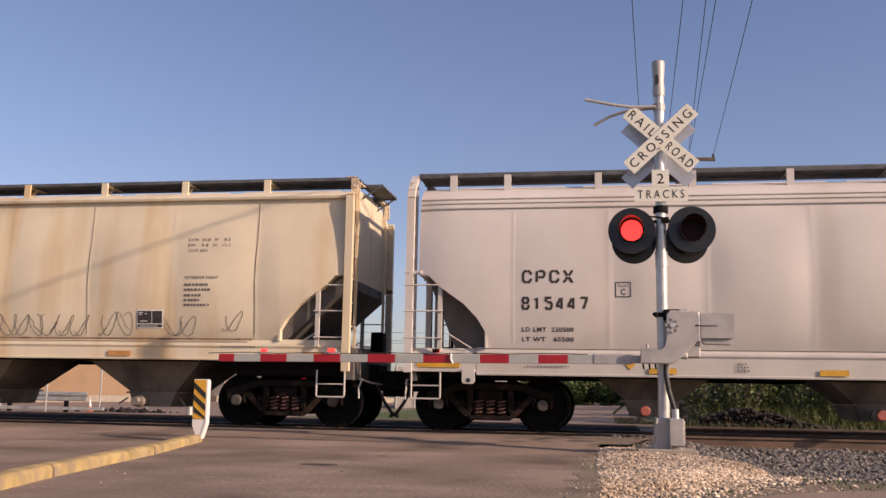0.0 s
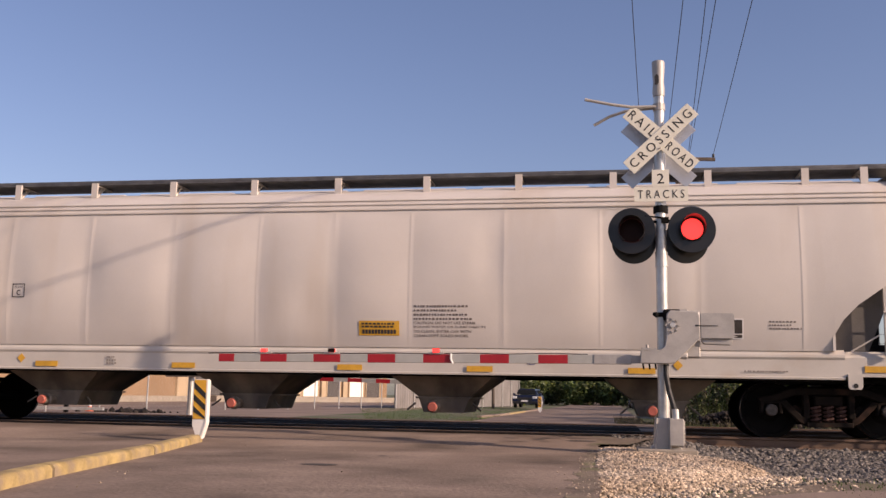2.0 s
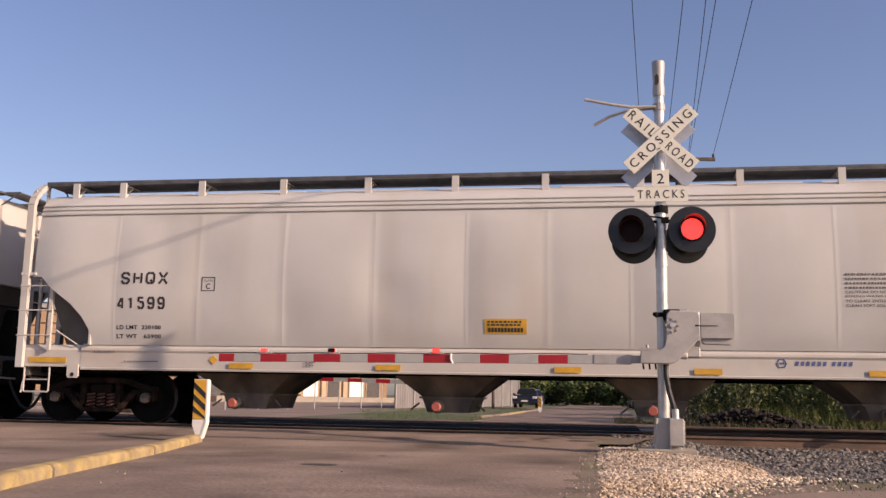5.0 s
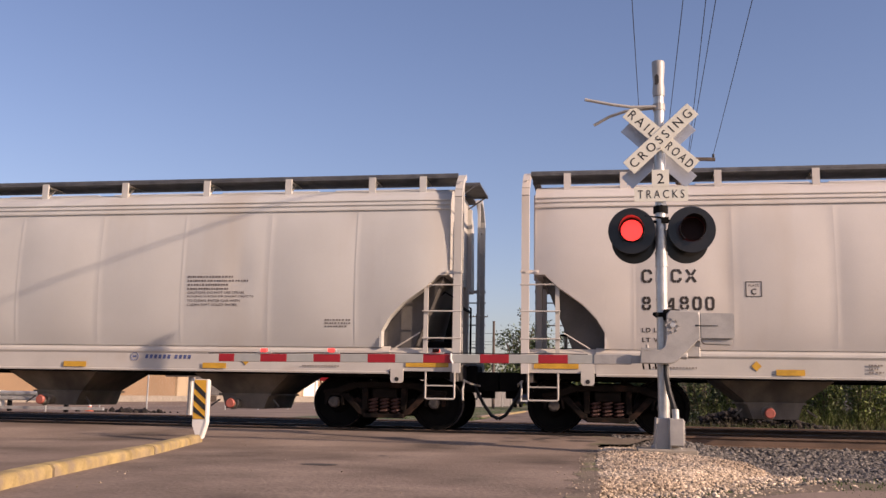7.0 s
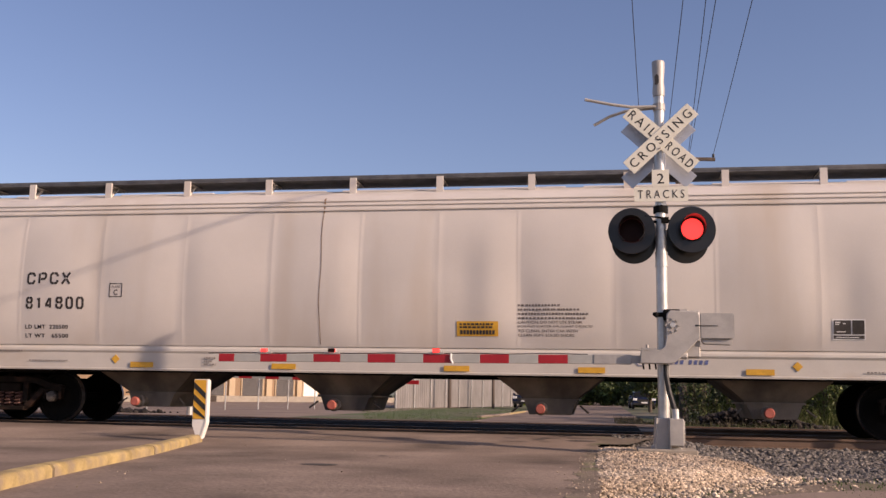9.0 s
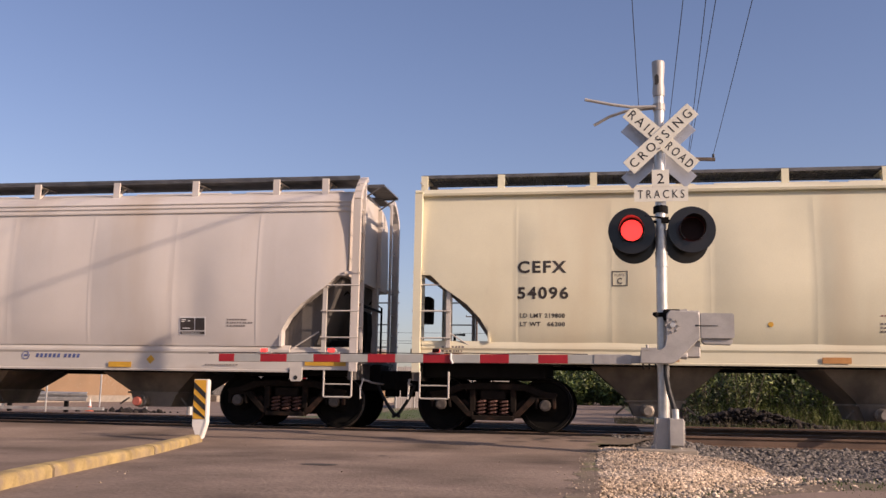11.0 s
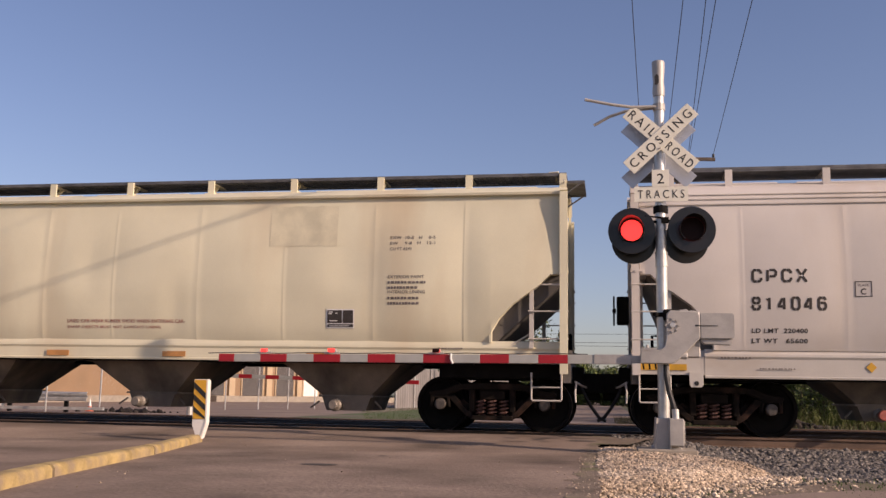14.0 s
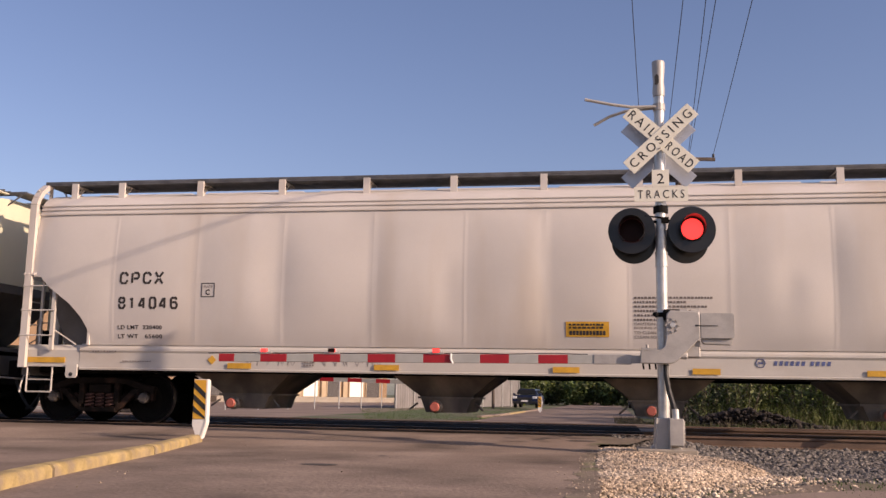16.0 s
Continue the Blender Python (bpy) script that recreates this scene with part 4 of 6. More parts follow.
def ribbon(key, pts, width, material, name, side=None):
    """A thin painted or rusty line along points (x, z) on the near side of a car."""
    bm = bmesh.new()
    rows = []
    for i, (x, z) in enumerate(pts):
        a, b = pts[max(i - 1, 0)], pts[min(i + 1, len(pts) - 1)]
        d = Vector((b[0] - a[0], b[1] - a[1])); d = d.normalized() if d.length else Vector((1, 0))
        n = Vector((-d.y, d.x)) * width * 0.5
        y = [-(SURF[key](x + k * n.x, z + k * n.y) + 0.005) if side is None else side for k in (1, -1)]
        rows.append([bm.verts.new((x + n.x, y[0], z + n.y)), bm.verts.new((x - n.x, y[1], z - n.y))])
    for a, b in zip(rows, rows[1:]):
        bm.faces.new((a[0], a[1], b[1], b[0]))
    return part(name, bm, material, CAR[key])

rs = random.Random(21)
ribbon("D", [(-2.08 + 0.012 * math.sin(z * 5), z) for z in np.arange(1.44, 3.78, 0.08)], 0.013, "rust", "rust_streak")
ribbon("D", [(-2.08, z) for z in (3.76, 3.84, 3.93, 4.0, 4.05)], 0.03, "rust", "rust_streak")
for x, z0, z1, w in ((7.83, 1.6, 3.95, 0.012), (4.62, 1.6, 3.95, 0.010)):
    ribbon("A", [(x + 0.01 * math.sin(q * 7), z0 + (z1 - z0) * q / 14) for q in range(15)], w, "rust", "rust_streak")
ribbon("A", [(-8.2 + q * 0.4, 1.515) for q in range(41)], 0.035, "rust", "rust_line", side=-1.545)
for x0, x1, z0, z1 in ((2.3, 4.65, 1.55, 1.95), (4.9, 5.55, 1.56, 2.0), (6.1, 6.75, 1.56, 1.92), (7.3, 7.6, 1.65, 2.02), (0.4, 1.6, 1.6, 1.95)):
    n = int((x1 - x0) / 0.33) + 1
    for k in range(n):
        cx = x0 + (x1 - x0) * (k + 0.5) / n
        pts, a0 = [], rs.uniform(0, 6)
        for q in range(26):
            u = q / 25
            pts.append((cx + 0.17 * math.sin(a0 + u * rs.uniform(6.2, 6.6)) + 0.08 * (u - 0.5), (z0 + z1) / 2 + (z1 - z0) * 0.48 * math.sin(a0 * 2 + u * 9.2 + 0.6)))
        ribbon("A", pts, 0.012, "scrawl", "pen_scrawl")
for k in range(13):
    cx = -5.2 + k * 0.19
    pts = [(cx + 0.06 * math.sin(q * 0.5 + k) + 0.03 * (q % 5) / 5, 1.06 + 0.2 * abs(math.sin(q * 0.35 + k * 0.7))) for q in range(14)]
    ribbon("F", pts, 0.014, "scrawl_pale", "pen_scrawl", side=-1.509)
bm = bmesh.new()
grid = [[bm.verts.new((4.33 + 1.24 * i / 8, -(SURF["E"](4.33 + 1.24 * i / 8, 3.16 + 0.73 * j / 6) + 0.004), 3.16 + 0.73 * j / 6 + 0.01 * math.sin(i * 2.3))) for i in range(9)] for j in range(7)]
for a, b in zip(grid, grid[1:]):
    for i in range(8):
        bm.faces.new((a[i], a[i + 1], b[i + 1], b[i]))
part("paint_patch", bm, "tan_patch", CAR["E"], "faded tan touch-up patch")
bm = bmesh.new()
lathe(bm, [(-SURF["E"](-3.72, 1.82) - 0.006, 0.04), (-SURF["E"](-3.72, 1.82), 0.045)], "y", (-3.72, 0, 1.82), 9)
part("paint_spot", bm, "reflector", CAR["E"])

# ---- ground, road, track ----
def height(x, y):
    """The lie of the land: level before the track, a low hump at the crossing, a little lower beyond."""
    pts = [(-40, -0.13), (12.0, -0.13), (13.5, -0.13), (15.2, -0.035), (16.0, -0.025), (24.3, -0.020), (28.0, -0.20), (4000, -0.20)]
    return along(pts, y)

def sheet(name, x0, x1, ys, lift, material, label, category, nx=12, wob=0.0, level=None):
    bm = bmesh.new()
    rows = []
    for y in ys:
        rows.append([bm.verts.new((x0 + (x1 - x0) * i / nx + (wob * noise.noise((y * 0.7, i * 3.1, 1)) if i in (0, nx) else 0), y, (level or height)(0, y) + lift)) for i in range(nx + 1)])
    for a, b in zip(rows, rows[1:]):
        for i in range(nx):
            bm.faces.new((a[i], a[i + 1], b[i + 1], b[i]))
    return solid(name, bm, material, label, category, kind="structure")

NEAR = [-30, -10, 0, 4, 6, 8, 10, 12, 12.5, 13.0, 13.5, 14, 14.6, 15.2, 16.0, 17, 18, 19.6, 21, 23, 25, 26, 27, 28.5]
def low_ground(x, y):
    return along([(-40, -0.25), (9.5, -0.25), (12.5, -0.42), (26.0, -0.42), (28.5, -0.30), (4000, -0.30)], y)
sheet("ground", -2500, 2500, NEAR + [30, 40, 60, 100, 200, 500, 1200, 3000], 0.0, "dirt", "flat ground of thin grass and brown dirt", "ground", 40, level=low_ground)
sheet("road", -14, -0.13, [y for y in NEAR if y < 16.2] + [16.25], 0.0, "asphalt", "worn brown-grey asphalt road leading over the railway crossing", "road", 14, 0.12)
sheet("road", -4.4, 1.15, [19.25, 19.6, 21, 23, 24.3, 26, 28, 40, 60, 90, 150, 300], 0.004, "asphalt", "asphalt street going on straight beyond the tracks", "road", 8, 0.1)
sheet("pavement", -60, -4.42, [19.25, 19.6, 21, 23, 24.3, 26, 28, 29], -0.002, "lot", "worn asphalt beside the tracks", "yard", 10)
sheet("pavement", -60, -10.6, [29, 36, 60, 110], -0.004, "lot", "pale worn asphalt yard beyond the tracks", "yard", 10)
# crossing panels between and beside the rails
YF = 22.15                                           # centre line of the second track
# the strip at 19.26 to 20.66 carries the painted shadow between the tracks
for a, b in ((16.26, 16.92), (17.08, 18.38), (18.54, 19.24), (19.26, 20.66), (20.68, 21.34), (21.50, 22.80), (22.96, 23.66)):
    bm = bmesh.new()
    for i in range(8):
        box(bm, -16.35 + i * 2.12, -16.35 + i * 2.12 + 2.10, a, b, -0.2, -0.012)
    solid("crossing_panel", bm, "panel", "timber and asphalt panels filling the railway crossing, darkened for the train shadow", "crossing panel", kind="structure")

def rail(y):
    bm = bmesh.new()
    p = [(-0.07, -0.18), (0.07, -0.18), (0.07, -0.168), (0.012, -0.15), (0.010, -0.05), (0.036, -0.035), (0.036, -0.004), (0.030, 0.0), (-0.030, 0.0), (-0.036, -0.004), (-0.036, -0.035), (-0.010, -0.05), (-0.012, -0.15), (-0.07, -0.168)]
    prism(bm, [(y + a, b) for a, b in p], "x", -90, 90)
    ob = solid("rail", bm, ["rail", "rail_top"], "rusty steel rail with a polished running surface", "rail", "rails of the track")
    for f in ob.data.polygons:
        if f.normal.z > 0.9 and f.center.z > -0.02:
            f.material_index = 1
for s in (-0.7175, 0.7175):
    for yc in (YC, YF):
        rail(yc + s + (0.036 if s > 0 else -0.036))
bm = bmesh.new()
box(bm, -0.115, 0.115, -1.3, 1.3, -0.38, -0.185)
bevel(bm, 0.012)
tie_mesh = mesh_of("railway_tie", bm, "tie")
for i in range(72):
    t = tagged(new("railway_tie", tie_mesh), "dark creosoted timber tie bedded in grey ballast", "railway tie", "ties under the rails")
    t.matrix_basis = pose(0.75 + i % 36 * 0.53, (YC if i < 36 else YF) + random.uniform(-0.03, 0.03), 0, 0, 0, random.uniform(-1, 1))

def stones(name, spots, size, material, label, category, bed=None):
    """Many angular stones as one object."""
    bm0 = bmesh.new()
    bmesh.ops.create_icosphere(bm0, subdivisions=1, radius=1)
    base = np.array([v.co[:] for v in bm0.verts]); faces = np.array([[v.index for v in f.verts] for f in bm0.faces]); bm0.free()
    rng = np.random.default_rng(len(spots))
    n = len(spots)
    sc = size * (0.45 + 1.35 * rng.random((n, 1, 1)) ** 1.8) * rng.uniform(0.6, 1.2, (n, 1, 3)) * rng.uniform(0.75, 1.25, (n, len(base), 1))
    ang = rng.uniform(0, 6.28, n)
    v = base[None] * sc
    c, s = np.cos(ang)[:, None], np.sin(ang)[:, None]
    v = np.stack([v[..., 0] * c - v[..., 1] * s, v[..., 0] * s + v[..., 1] * c, v[..., 2] * 0.8], -1)
    tilt = rng.uniform(-0.6, 0.6, n)[:, None]
    v = np.stack([v[..., 0], v[..., 1] * np.cos(tilt) - v[..., 2] * np.sin(tilt), v[..., 1] * np.sin(tilt) + v[..., 2] * np.cos(tilt)], -1)
    v += np.array(spots)[:, None, :]
    f = (faces[None] + (np.arange(n) * len(base))[:, None, None]).reshape(-1, 3)
    me = bpy.data.meshes.new(name)
    me.from_pydata(v.reshape(-1, 3).tolist(), [], f.tolist())
    me.materials.append(M[material])
    return tagged(new(name, me), label, category, kind="stuff")

HEAP = [(-0.50, 6.6), (0.05, 7.8), (0.50, 8.7), (1.30, 9.8), (2.40, 10.8), (1.9, 11.9), (1.45, 13.5), (0.9, 14.4), (0.1, 14.7), (-0.50, 14.4)]

def inside(x, y):
    """How far a point lies inside the gravel heap's outline, in metres."""
    best = 9.0
    for (ax, ay), (bx, by) in zip(HEAP, HEAP[1:] + HEAP[:1]):
        dx, dy = bx - ax, by - ay
        best = min(best, (dx * (y - ay) - dy * (x - ax)) / math.hypot(dx, dy))
    return best

def mound(x, y):
    """Height of the pale gravel heap round the signal's foot."""
    q = max(0.0, min(1.0, inside(x, y) / 0.55))
    return -0.30 + 0.205 * q * (2 - q) * (0.75 + 0.25 * min(1, max(0, (y - 8) / 4))) + 0.016 * noise.noise((x * 2, y * 2, 0)) + 0.016 * noise.noise((x * 6, y * 6, 3))

def ballast(x, y):
    d = min(abs(y - YC), abs(y - YF))
    fill = 0.15 * max(0.0, min(1.0, 1.75 - x)) * max(0.0, min(1.0, (y - 13.9) / 0.8)) if y < 16.9 else 0.0     # packed up beside the road
    return -0.20 - min(0.12, max(0, d - 1.5) * 0.07) + fill + 0.012 * noise.noise((x * 3, y * 3, 4))

def bed(name, x0, x1, y0, y1, fn, material, label, category, nx, ny):
    bm = bmesh.new()
    g = [[bm.verts.new((x0 + (x1 - x0) * i / nx, y0 + (y1 - y0) * j / ny, fn(x0 + (x1 - x0) * i / nx, y0 + (y1 - y0) * j / ny) - 0.015)) for i in range(nx + 1)] for j in range(ny + 1)]
    for a, b in zip(g, g[1:]):
        for i in range(nx):
            bm.faces.new((a[i], a[i + 1], b[i + 1], b[i]))
    return solid(name, bm, material, label, category, kind="structure", smooth=60)

bed("gravel_bed", -0.14, 2.6, 6.4, 14.8, mound, "gravel_bed", "low heap of pale limestone gravel beside the road", "gravel", 60, 70)
bed("ballast_bed", 0.0, 40, 10.6, 25.6, ballast, "ballast_bed", "grey crushed-stone ballast under the tracks", "ballast", 120, 80)
rng = np.random.default_rng(5)
sp = []
while len(sp) < 42000:
    x, y = rng.uniform(-0.15, 2.6), rng.uniform(6.4, 14.8)
    q = inside(x, y)
    if q > -0.06 and rng.random() < 0.25 + q * 2.5:
        sp.append((x, y, mound(x, y) - 0.004))
stones("gravel_stones", sp, 0.0145, "gravel", "pale limestone gravel stones heaped by the signal", "gravel")
sp = []
while len(sp) < 17000:
    x, y = rng.uniform(0.0, 5.6), rng.uniform(10.8, 17.0)
    if inside(x, y) < 0.1 and x > 0.02:
        sp.append((x, y, ballast(x, y) + 0.004))
for _ in range(5500):
    x, y = rng.uniform(1.2, 12), rng.uniform(17.0, 25.4)
    sp.append((x, y, ballast(x, y) + 0.005))
stones("ballast_stones", sp, 0.033, "ballast", "grey angular ballast stones along the track", "ballast")
sp = [(rng.normal(-0.16, 0.13), rng.uniform(6.5, 13.6), 0) for _ in range(420)] + [(-4.3 + rng.normal(0.1, 0.3), rng.uniform(6.5, 9), 0) for _ in range(18)] + [(rng.uniform(-6, 0), rng.uniform(5.5, 14), 0) for _ in range(25)]
sp = [(x, y, height(x, y) + 0.003) for x, y, _ in sp if x < 0]
stones("loose_grit", sp, 0.0065, "gravel", "scattered loose grit on the road edge", "grit")

bm = bmesh.new()
prism(bm, [(-0.1, 5.0), (4.5, 5.0), (4.5, 10.9), (2.3, 10.9), (0.5, 8.5), (-0.1, 7.5)], "z", -0.4, -0.235)
solid("soil_strip", bm, "soil", "tan soil with grit and sparse grass beside the gravel", "soil", kind="structure")
sp = []
while len(sp) < 1500:
    x, y = rng.uniform(-0.1, 3.4), rng.uniform(6.4, 11.5)
    if -1.2 < inside(x, y) < 0.0 and rng.random() < math.exp(3.5 * inside(x, y)):
        sp.append((x, y, -0.235))
stones("spilled_gravel", sp, 0.014, "gravel", "pale gravel scattered over the soil", "gravel")
# worn patches and tyre tracks on the road
def patch(pts, material="patch", lift=0.004):
    bm = bmesh.new()
    c = [bm.verts.new((x + 0.03 * noise.noise((x * 3, y * 3, 2)), y, height(x, y) + lift)) for x, y in pts]
    bm.faces.new(c)
    return solid("asphalt_patch", bm, material, "darker worn patch in the asphalt road", "road patch", kind="structure")
def oval(cx, cy, a, b):
    return [(cx + a * math.cos(q * math.pi / 8) * (1 + 0.25 * noise.noise((q, cx, 0))), cy + b * math.sin(q * math.pi / 8)) for q in range(16)]
patch(oval(-2.95, 9.75, 0.20, 0.13))
patch(oval(-2.66, 11.4, 0.07, 0.06))
# the road's ragged shoulder, paved up to the rail, and dirt washed along its edge
patch([(-0.3, 14.5), (0.25, 14.55), (0.42, 14.9), (0.52, 15.3), (0.68, 15.7), (0.78, 16.4), (0.80, 16.9), (0.5, 16.9), (-0.3, 16.25)], "soil", 0.006)
for k in range(46):
    y = 6.3 + k * 0.18
    patch(oval(-0.16 - rng.uniform(0.0, 0.10), y, rng.uniform(0.05, 0.15), rng.uniform(0.08, 0.22)), "soil", 0.003 + 0.0002 * (k % 5))
for i in range(14):
    patch(oval(rng.uniform(-1.6, -0.3), rng.uniform(14.6, 16.1), rng.uniform(0.05, 0.22), rng.uniform(0.03, 0.09)))

# paved apron in front of the gravel
bm = bmesh.new()
prism(bm, [(0.75, 6.0), (0.90, 8.2), (1.25, 8.8), (1.70, 9.3), (2.35, 9.8), (2.8, 9.6), (2.8, 6.0)], "z", -0.4, -0.215)
solid("paved_apron", bm, "lot", "low worn paved slab in front of the gravel", "slab", kind="structure")

# ---- yellow kerb in three cast lengths ----
KERB = [(-3.86, 4.6), (-4.17, 5.95), (-4.55, 7.50), (-5.13, 10.5), (-5.86, 13.50)]
kerb = thing("kerb", "worn yellow-painted concrete kerb of separate lengths", "kerb", kind="structure")
for (xa, ya), (xb, yb) in zip(KERB, KERB[1:]):
    d = Vector((xb - xa, yb - ya, 0)); L = d.length; d.normalize(); nrm = Vector((-d.y, d.x, 0))
    bm = bmesh.new()
    prism(bm, [(0.0, -0.1), (0.0, 0.06), (0.025, 0.09), (0.05, 0.095), (0.15, 0.095), (0.165, 0.075), (0.165, -0.1)], "x", 0.03, L - 0.03)
    bmesh.ops.subdivide_edges(bm, edges=[e for e in bm.edges if abs(e.verts[0].co.x - e.verts[1].co.x) > 1], cuts=14)
    for v in bm.verts:
        k = noise.noise((v.co.x * 3 + xa, v.co.y * 9, v.co.z * 9))
        v.co += Vector((0, 0.002 * k, 0.003 * k))
    ob = part("kerb_stone", bm, "kerb_yellow", kerb, smooth=50)
    ob.matrix_basis = Matrix.Translation((xa, ya, -0.12)) @ d.to_track_quat("X", "Z").to_matrix().to_4x4()

# ---- striped marker post at the kerb's end ----
def marker_post(at, s=1.0):
    o = thing("object_marker", "yellow and black striped marker on a white flat post", "road marker", at=at)
    bm = bmesh.new()
    prism(bm, [(-0.10, 0.84), (0.095, 0.84), (0.105, 0.81), (0.105, 0.22), (0.045, 0.0), (-0.035, 0.0), (-0.105, 0.18), (-0.105, 0.83)], "y", -0.012, 0.012)
    part("post", bm, "white_paint", o)
    bm = bmesh.new()
    prism(bm, [(0.085, 0.84), (0.106, 0.83), (0.112, 0.21), (0.045, -0.01), (0.02, 0.0), (0.09, 0.22)], "y", -0.02, 0.09)
    part("post_flange", bm, "white_paint", o)
    bm = bmesh.new()
    box(bm, -0.10, 0.085, -0.020, -0.012, 0.27, 0.83)
    f = part("marker_face", bm, "mark_yellow", o)
    for k in range(4):
        z = 0.80 - k * 0.17
        poly = [(-0.10, z), (0.085, z - 0.16), (0.085, z - 0.245), (-0.10, z - 0.085)]
        poly = [(x, min(max(zz, 0.27), 0.83)) for x, zz in poly]
        if max(p[1] for p in poly) - min(p[1] for p in poly) < 0.03:
            continue
        bm = bmesh.new()
        prism(bm, poly, "y", -0.024, -0.019)
        bmesh.ops.remove_doubles(bm, verts=bm.verts, dist=1e-5)
        part("black_stripe", bm, "black", f)
    return o
marker_post(pose(-5.86, 13.35, -0.07))

# ---- crossing signal: mast, crossbuck, count sign, lamps ----
MX, MY, MZ = 0.712, 13.28, -0.09
sig = thing("crossing_signal", "galvanized crossing signal mast with white crossbuck and two lamps", "crossing signal", at=pose(MX, MY, MZ))
bm = bmesh.new()
lathe(bm, [(0.42, 0.078), (4.86, 0.072)], "z", (0, 0, 0), 20)
part("mast", bm, "galv", sig, smooth=40)
bm = bmesh.new()
lathe(bm, [(4.86, 0.072), (4.87, 0.082), (4.95, 0.085), (5.08, 0.075), (5.22, 0.085), (5.36, 0.09), (5.375, 0.085), (5.375, 0.03)], "z", (0, 0, 0), 20)
top = part("mast_sleeve", bm, "alu", sig, smooth=40)
bm = bmesh.new()
prism(bm, [(-0.055, 5.03), (-0.02, 5.02), (0.0, 5.05), (0.0, 5.15), (-0.03, 5.17), (-0.055, 5.14)], "y", -0.088, -0.06)
part("opening", bm, "black", top)
bm = bmesh.new()
tube(bm, [(0.0, -0.05, 4.71), (-0.38, -0.10, 4.70), (-0.66, -0.16, 4.73), (-1.02, -0.2, 4.80)], 0.022, 8)
tube(bm, [(0.0, -0.04, 4.70), (-0.45, 0.02, 4.68), (-0.68, 0.06, 4.62), (-0.90, 0.1, 4.51)], 0.022, 8)
lathe(bm, [(4.66, 0.085), (4.76, 0.085)], "z", (0, 0, 0), 14)
part("antenna_bracket", bm, "alu", sig)

def blade(word_a, word_b, turn, y, parent, material="sign_white", half=0.60, wide=0.112):
    bm = bmesh.new()
    box(bm, -half, half, -0.004, 0.004, -wide, wide)
    bevel(bm, 0.003)
    ob = part("crossbuck_blade", bm, material, parent)
    ob.matrix_basis = pose(0.01, y, 4.235, 0, turn, 0)
    if word_a:
        h = 0.125
        for w, x, wd in ((word_a, -half + 0.045, 0.45), (word_b, 0.125, 0.44)):
            if w:
                lettering(w, wd, h, ob, pose(x, -0.0065, -h / 2), "black", 0.004, 1.45)
    return ob
blade("RAIL", "ROAD", 43, -0.100, sig)
b2 = blade("", "", -43, -0.112, sig)
lettering("CROSSING", 1.09, 0.125, b2, pose(-0.545, -0.0065, -0.0625), "black", 0.002, 1.5)
for t in (43, -43):
    ob = blade("", "", t, 0.10 if t > 0 else 0.112, sig, "sign_back")
    ob.matrix_basis = pose(-0.01, 0.10 if t > 0 else 0.112, 4.075, 0, t, 0)
bm = bmesh.new()
rod(bm, (0, -0.13, 4.235), (0, 0.13, 4.235), 0.012, 8)
rod(bm, (0.0, -0.13, 4.10), (0.0, 0.13, 4.10), 0.012, 8)
box(bm, -0.09, 0.09, -0.09, 0.09, 4.13, 4.17)
part("blade_clamp", bm, "alu", sig)
bm = bmesh.new()
box(bm, -0.115, 0.115, -0.104, -0.098, 3.555, 3.80)
box(bm, -0.355, 0.365, -0.104, -0.098, 3.355, 3.560)
cs = part("track_count_sign", bm, "sign_white", sig, "white sign reading 2 TRACKS")
lettering("2", 0.092, 0.14, cs, pose(-0.045, -0.107, 3.605), "black", 0.0)
lettering("TRACKS", 0.62, 0.115, cs, pose(-0.305, -0.107, 3.40), "black", -0.002, 1.5)
bm = bmesh.new()
lathe(bm, [(3.21, 0.10), (3.30, 0.10), (3.31, 0.085)], "z", (0, 0, 0), 14)
rod(bm, (-0.30, -0.03, 3.08), (0.34, -0.03, 3.10), 0.022, 10)
rod(bm, (-0.22, -0.09, 3.16), (0.10, -0.09, 3.12), 0.012, 8)
box(bm, 0.0, 0.10, -0.10, -0.05, 3.06, 3.14)
part("lamp_crossarm", bm, "under", sig)
bm = bmesh.new()
for z in (2.48, 2.66):
    lathe(bm, [(z - 0.012, 0.088), (z + 0.012, 0.088)], "z", (0, 0, 0), 14)
lathe(bm, [(2.49, 0.081), (2.65, 0.081)], "z", (0, 0, 0), 18)
part("mast_collar", bm, "galv", sig)

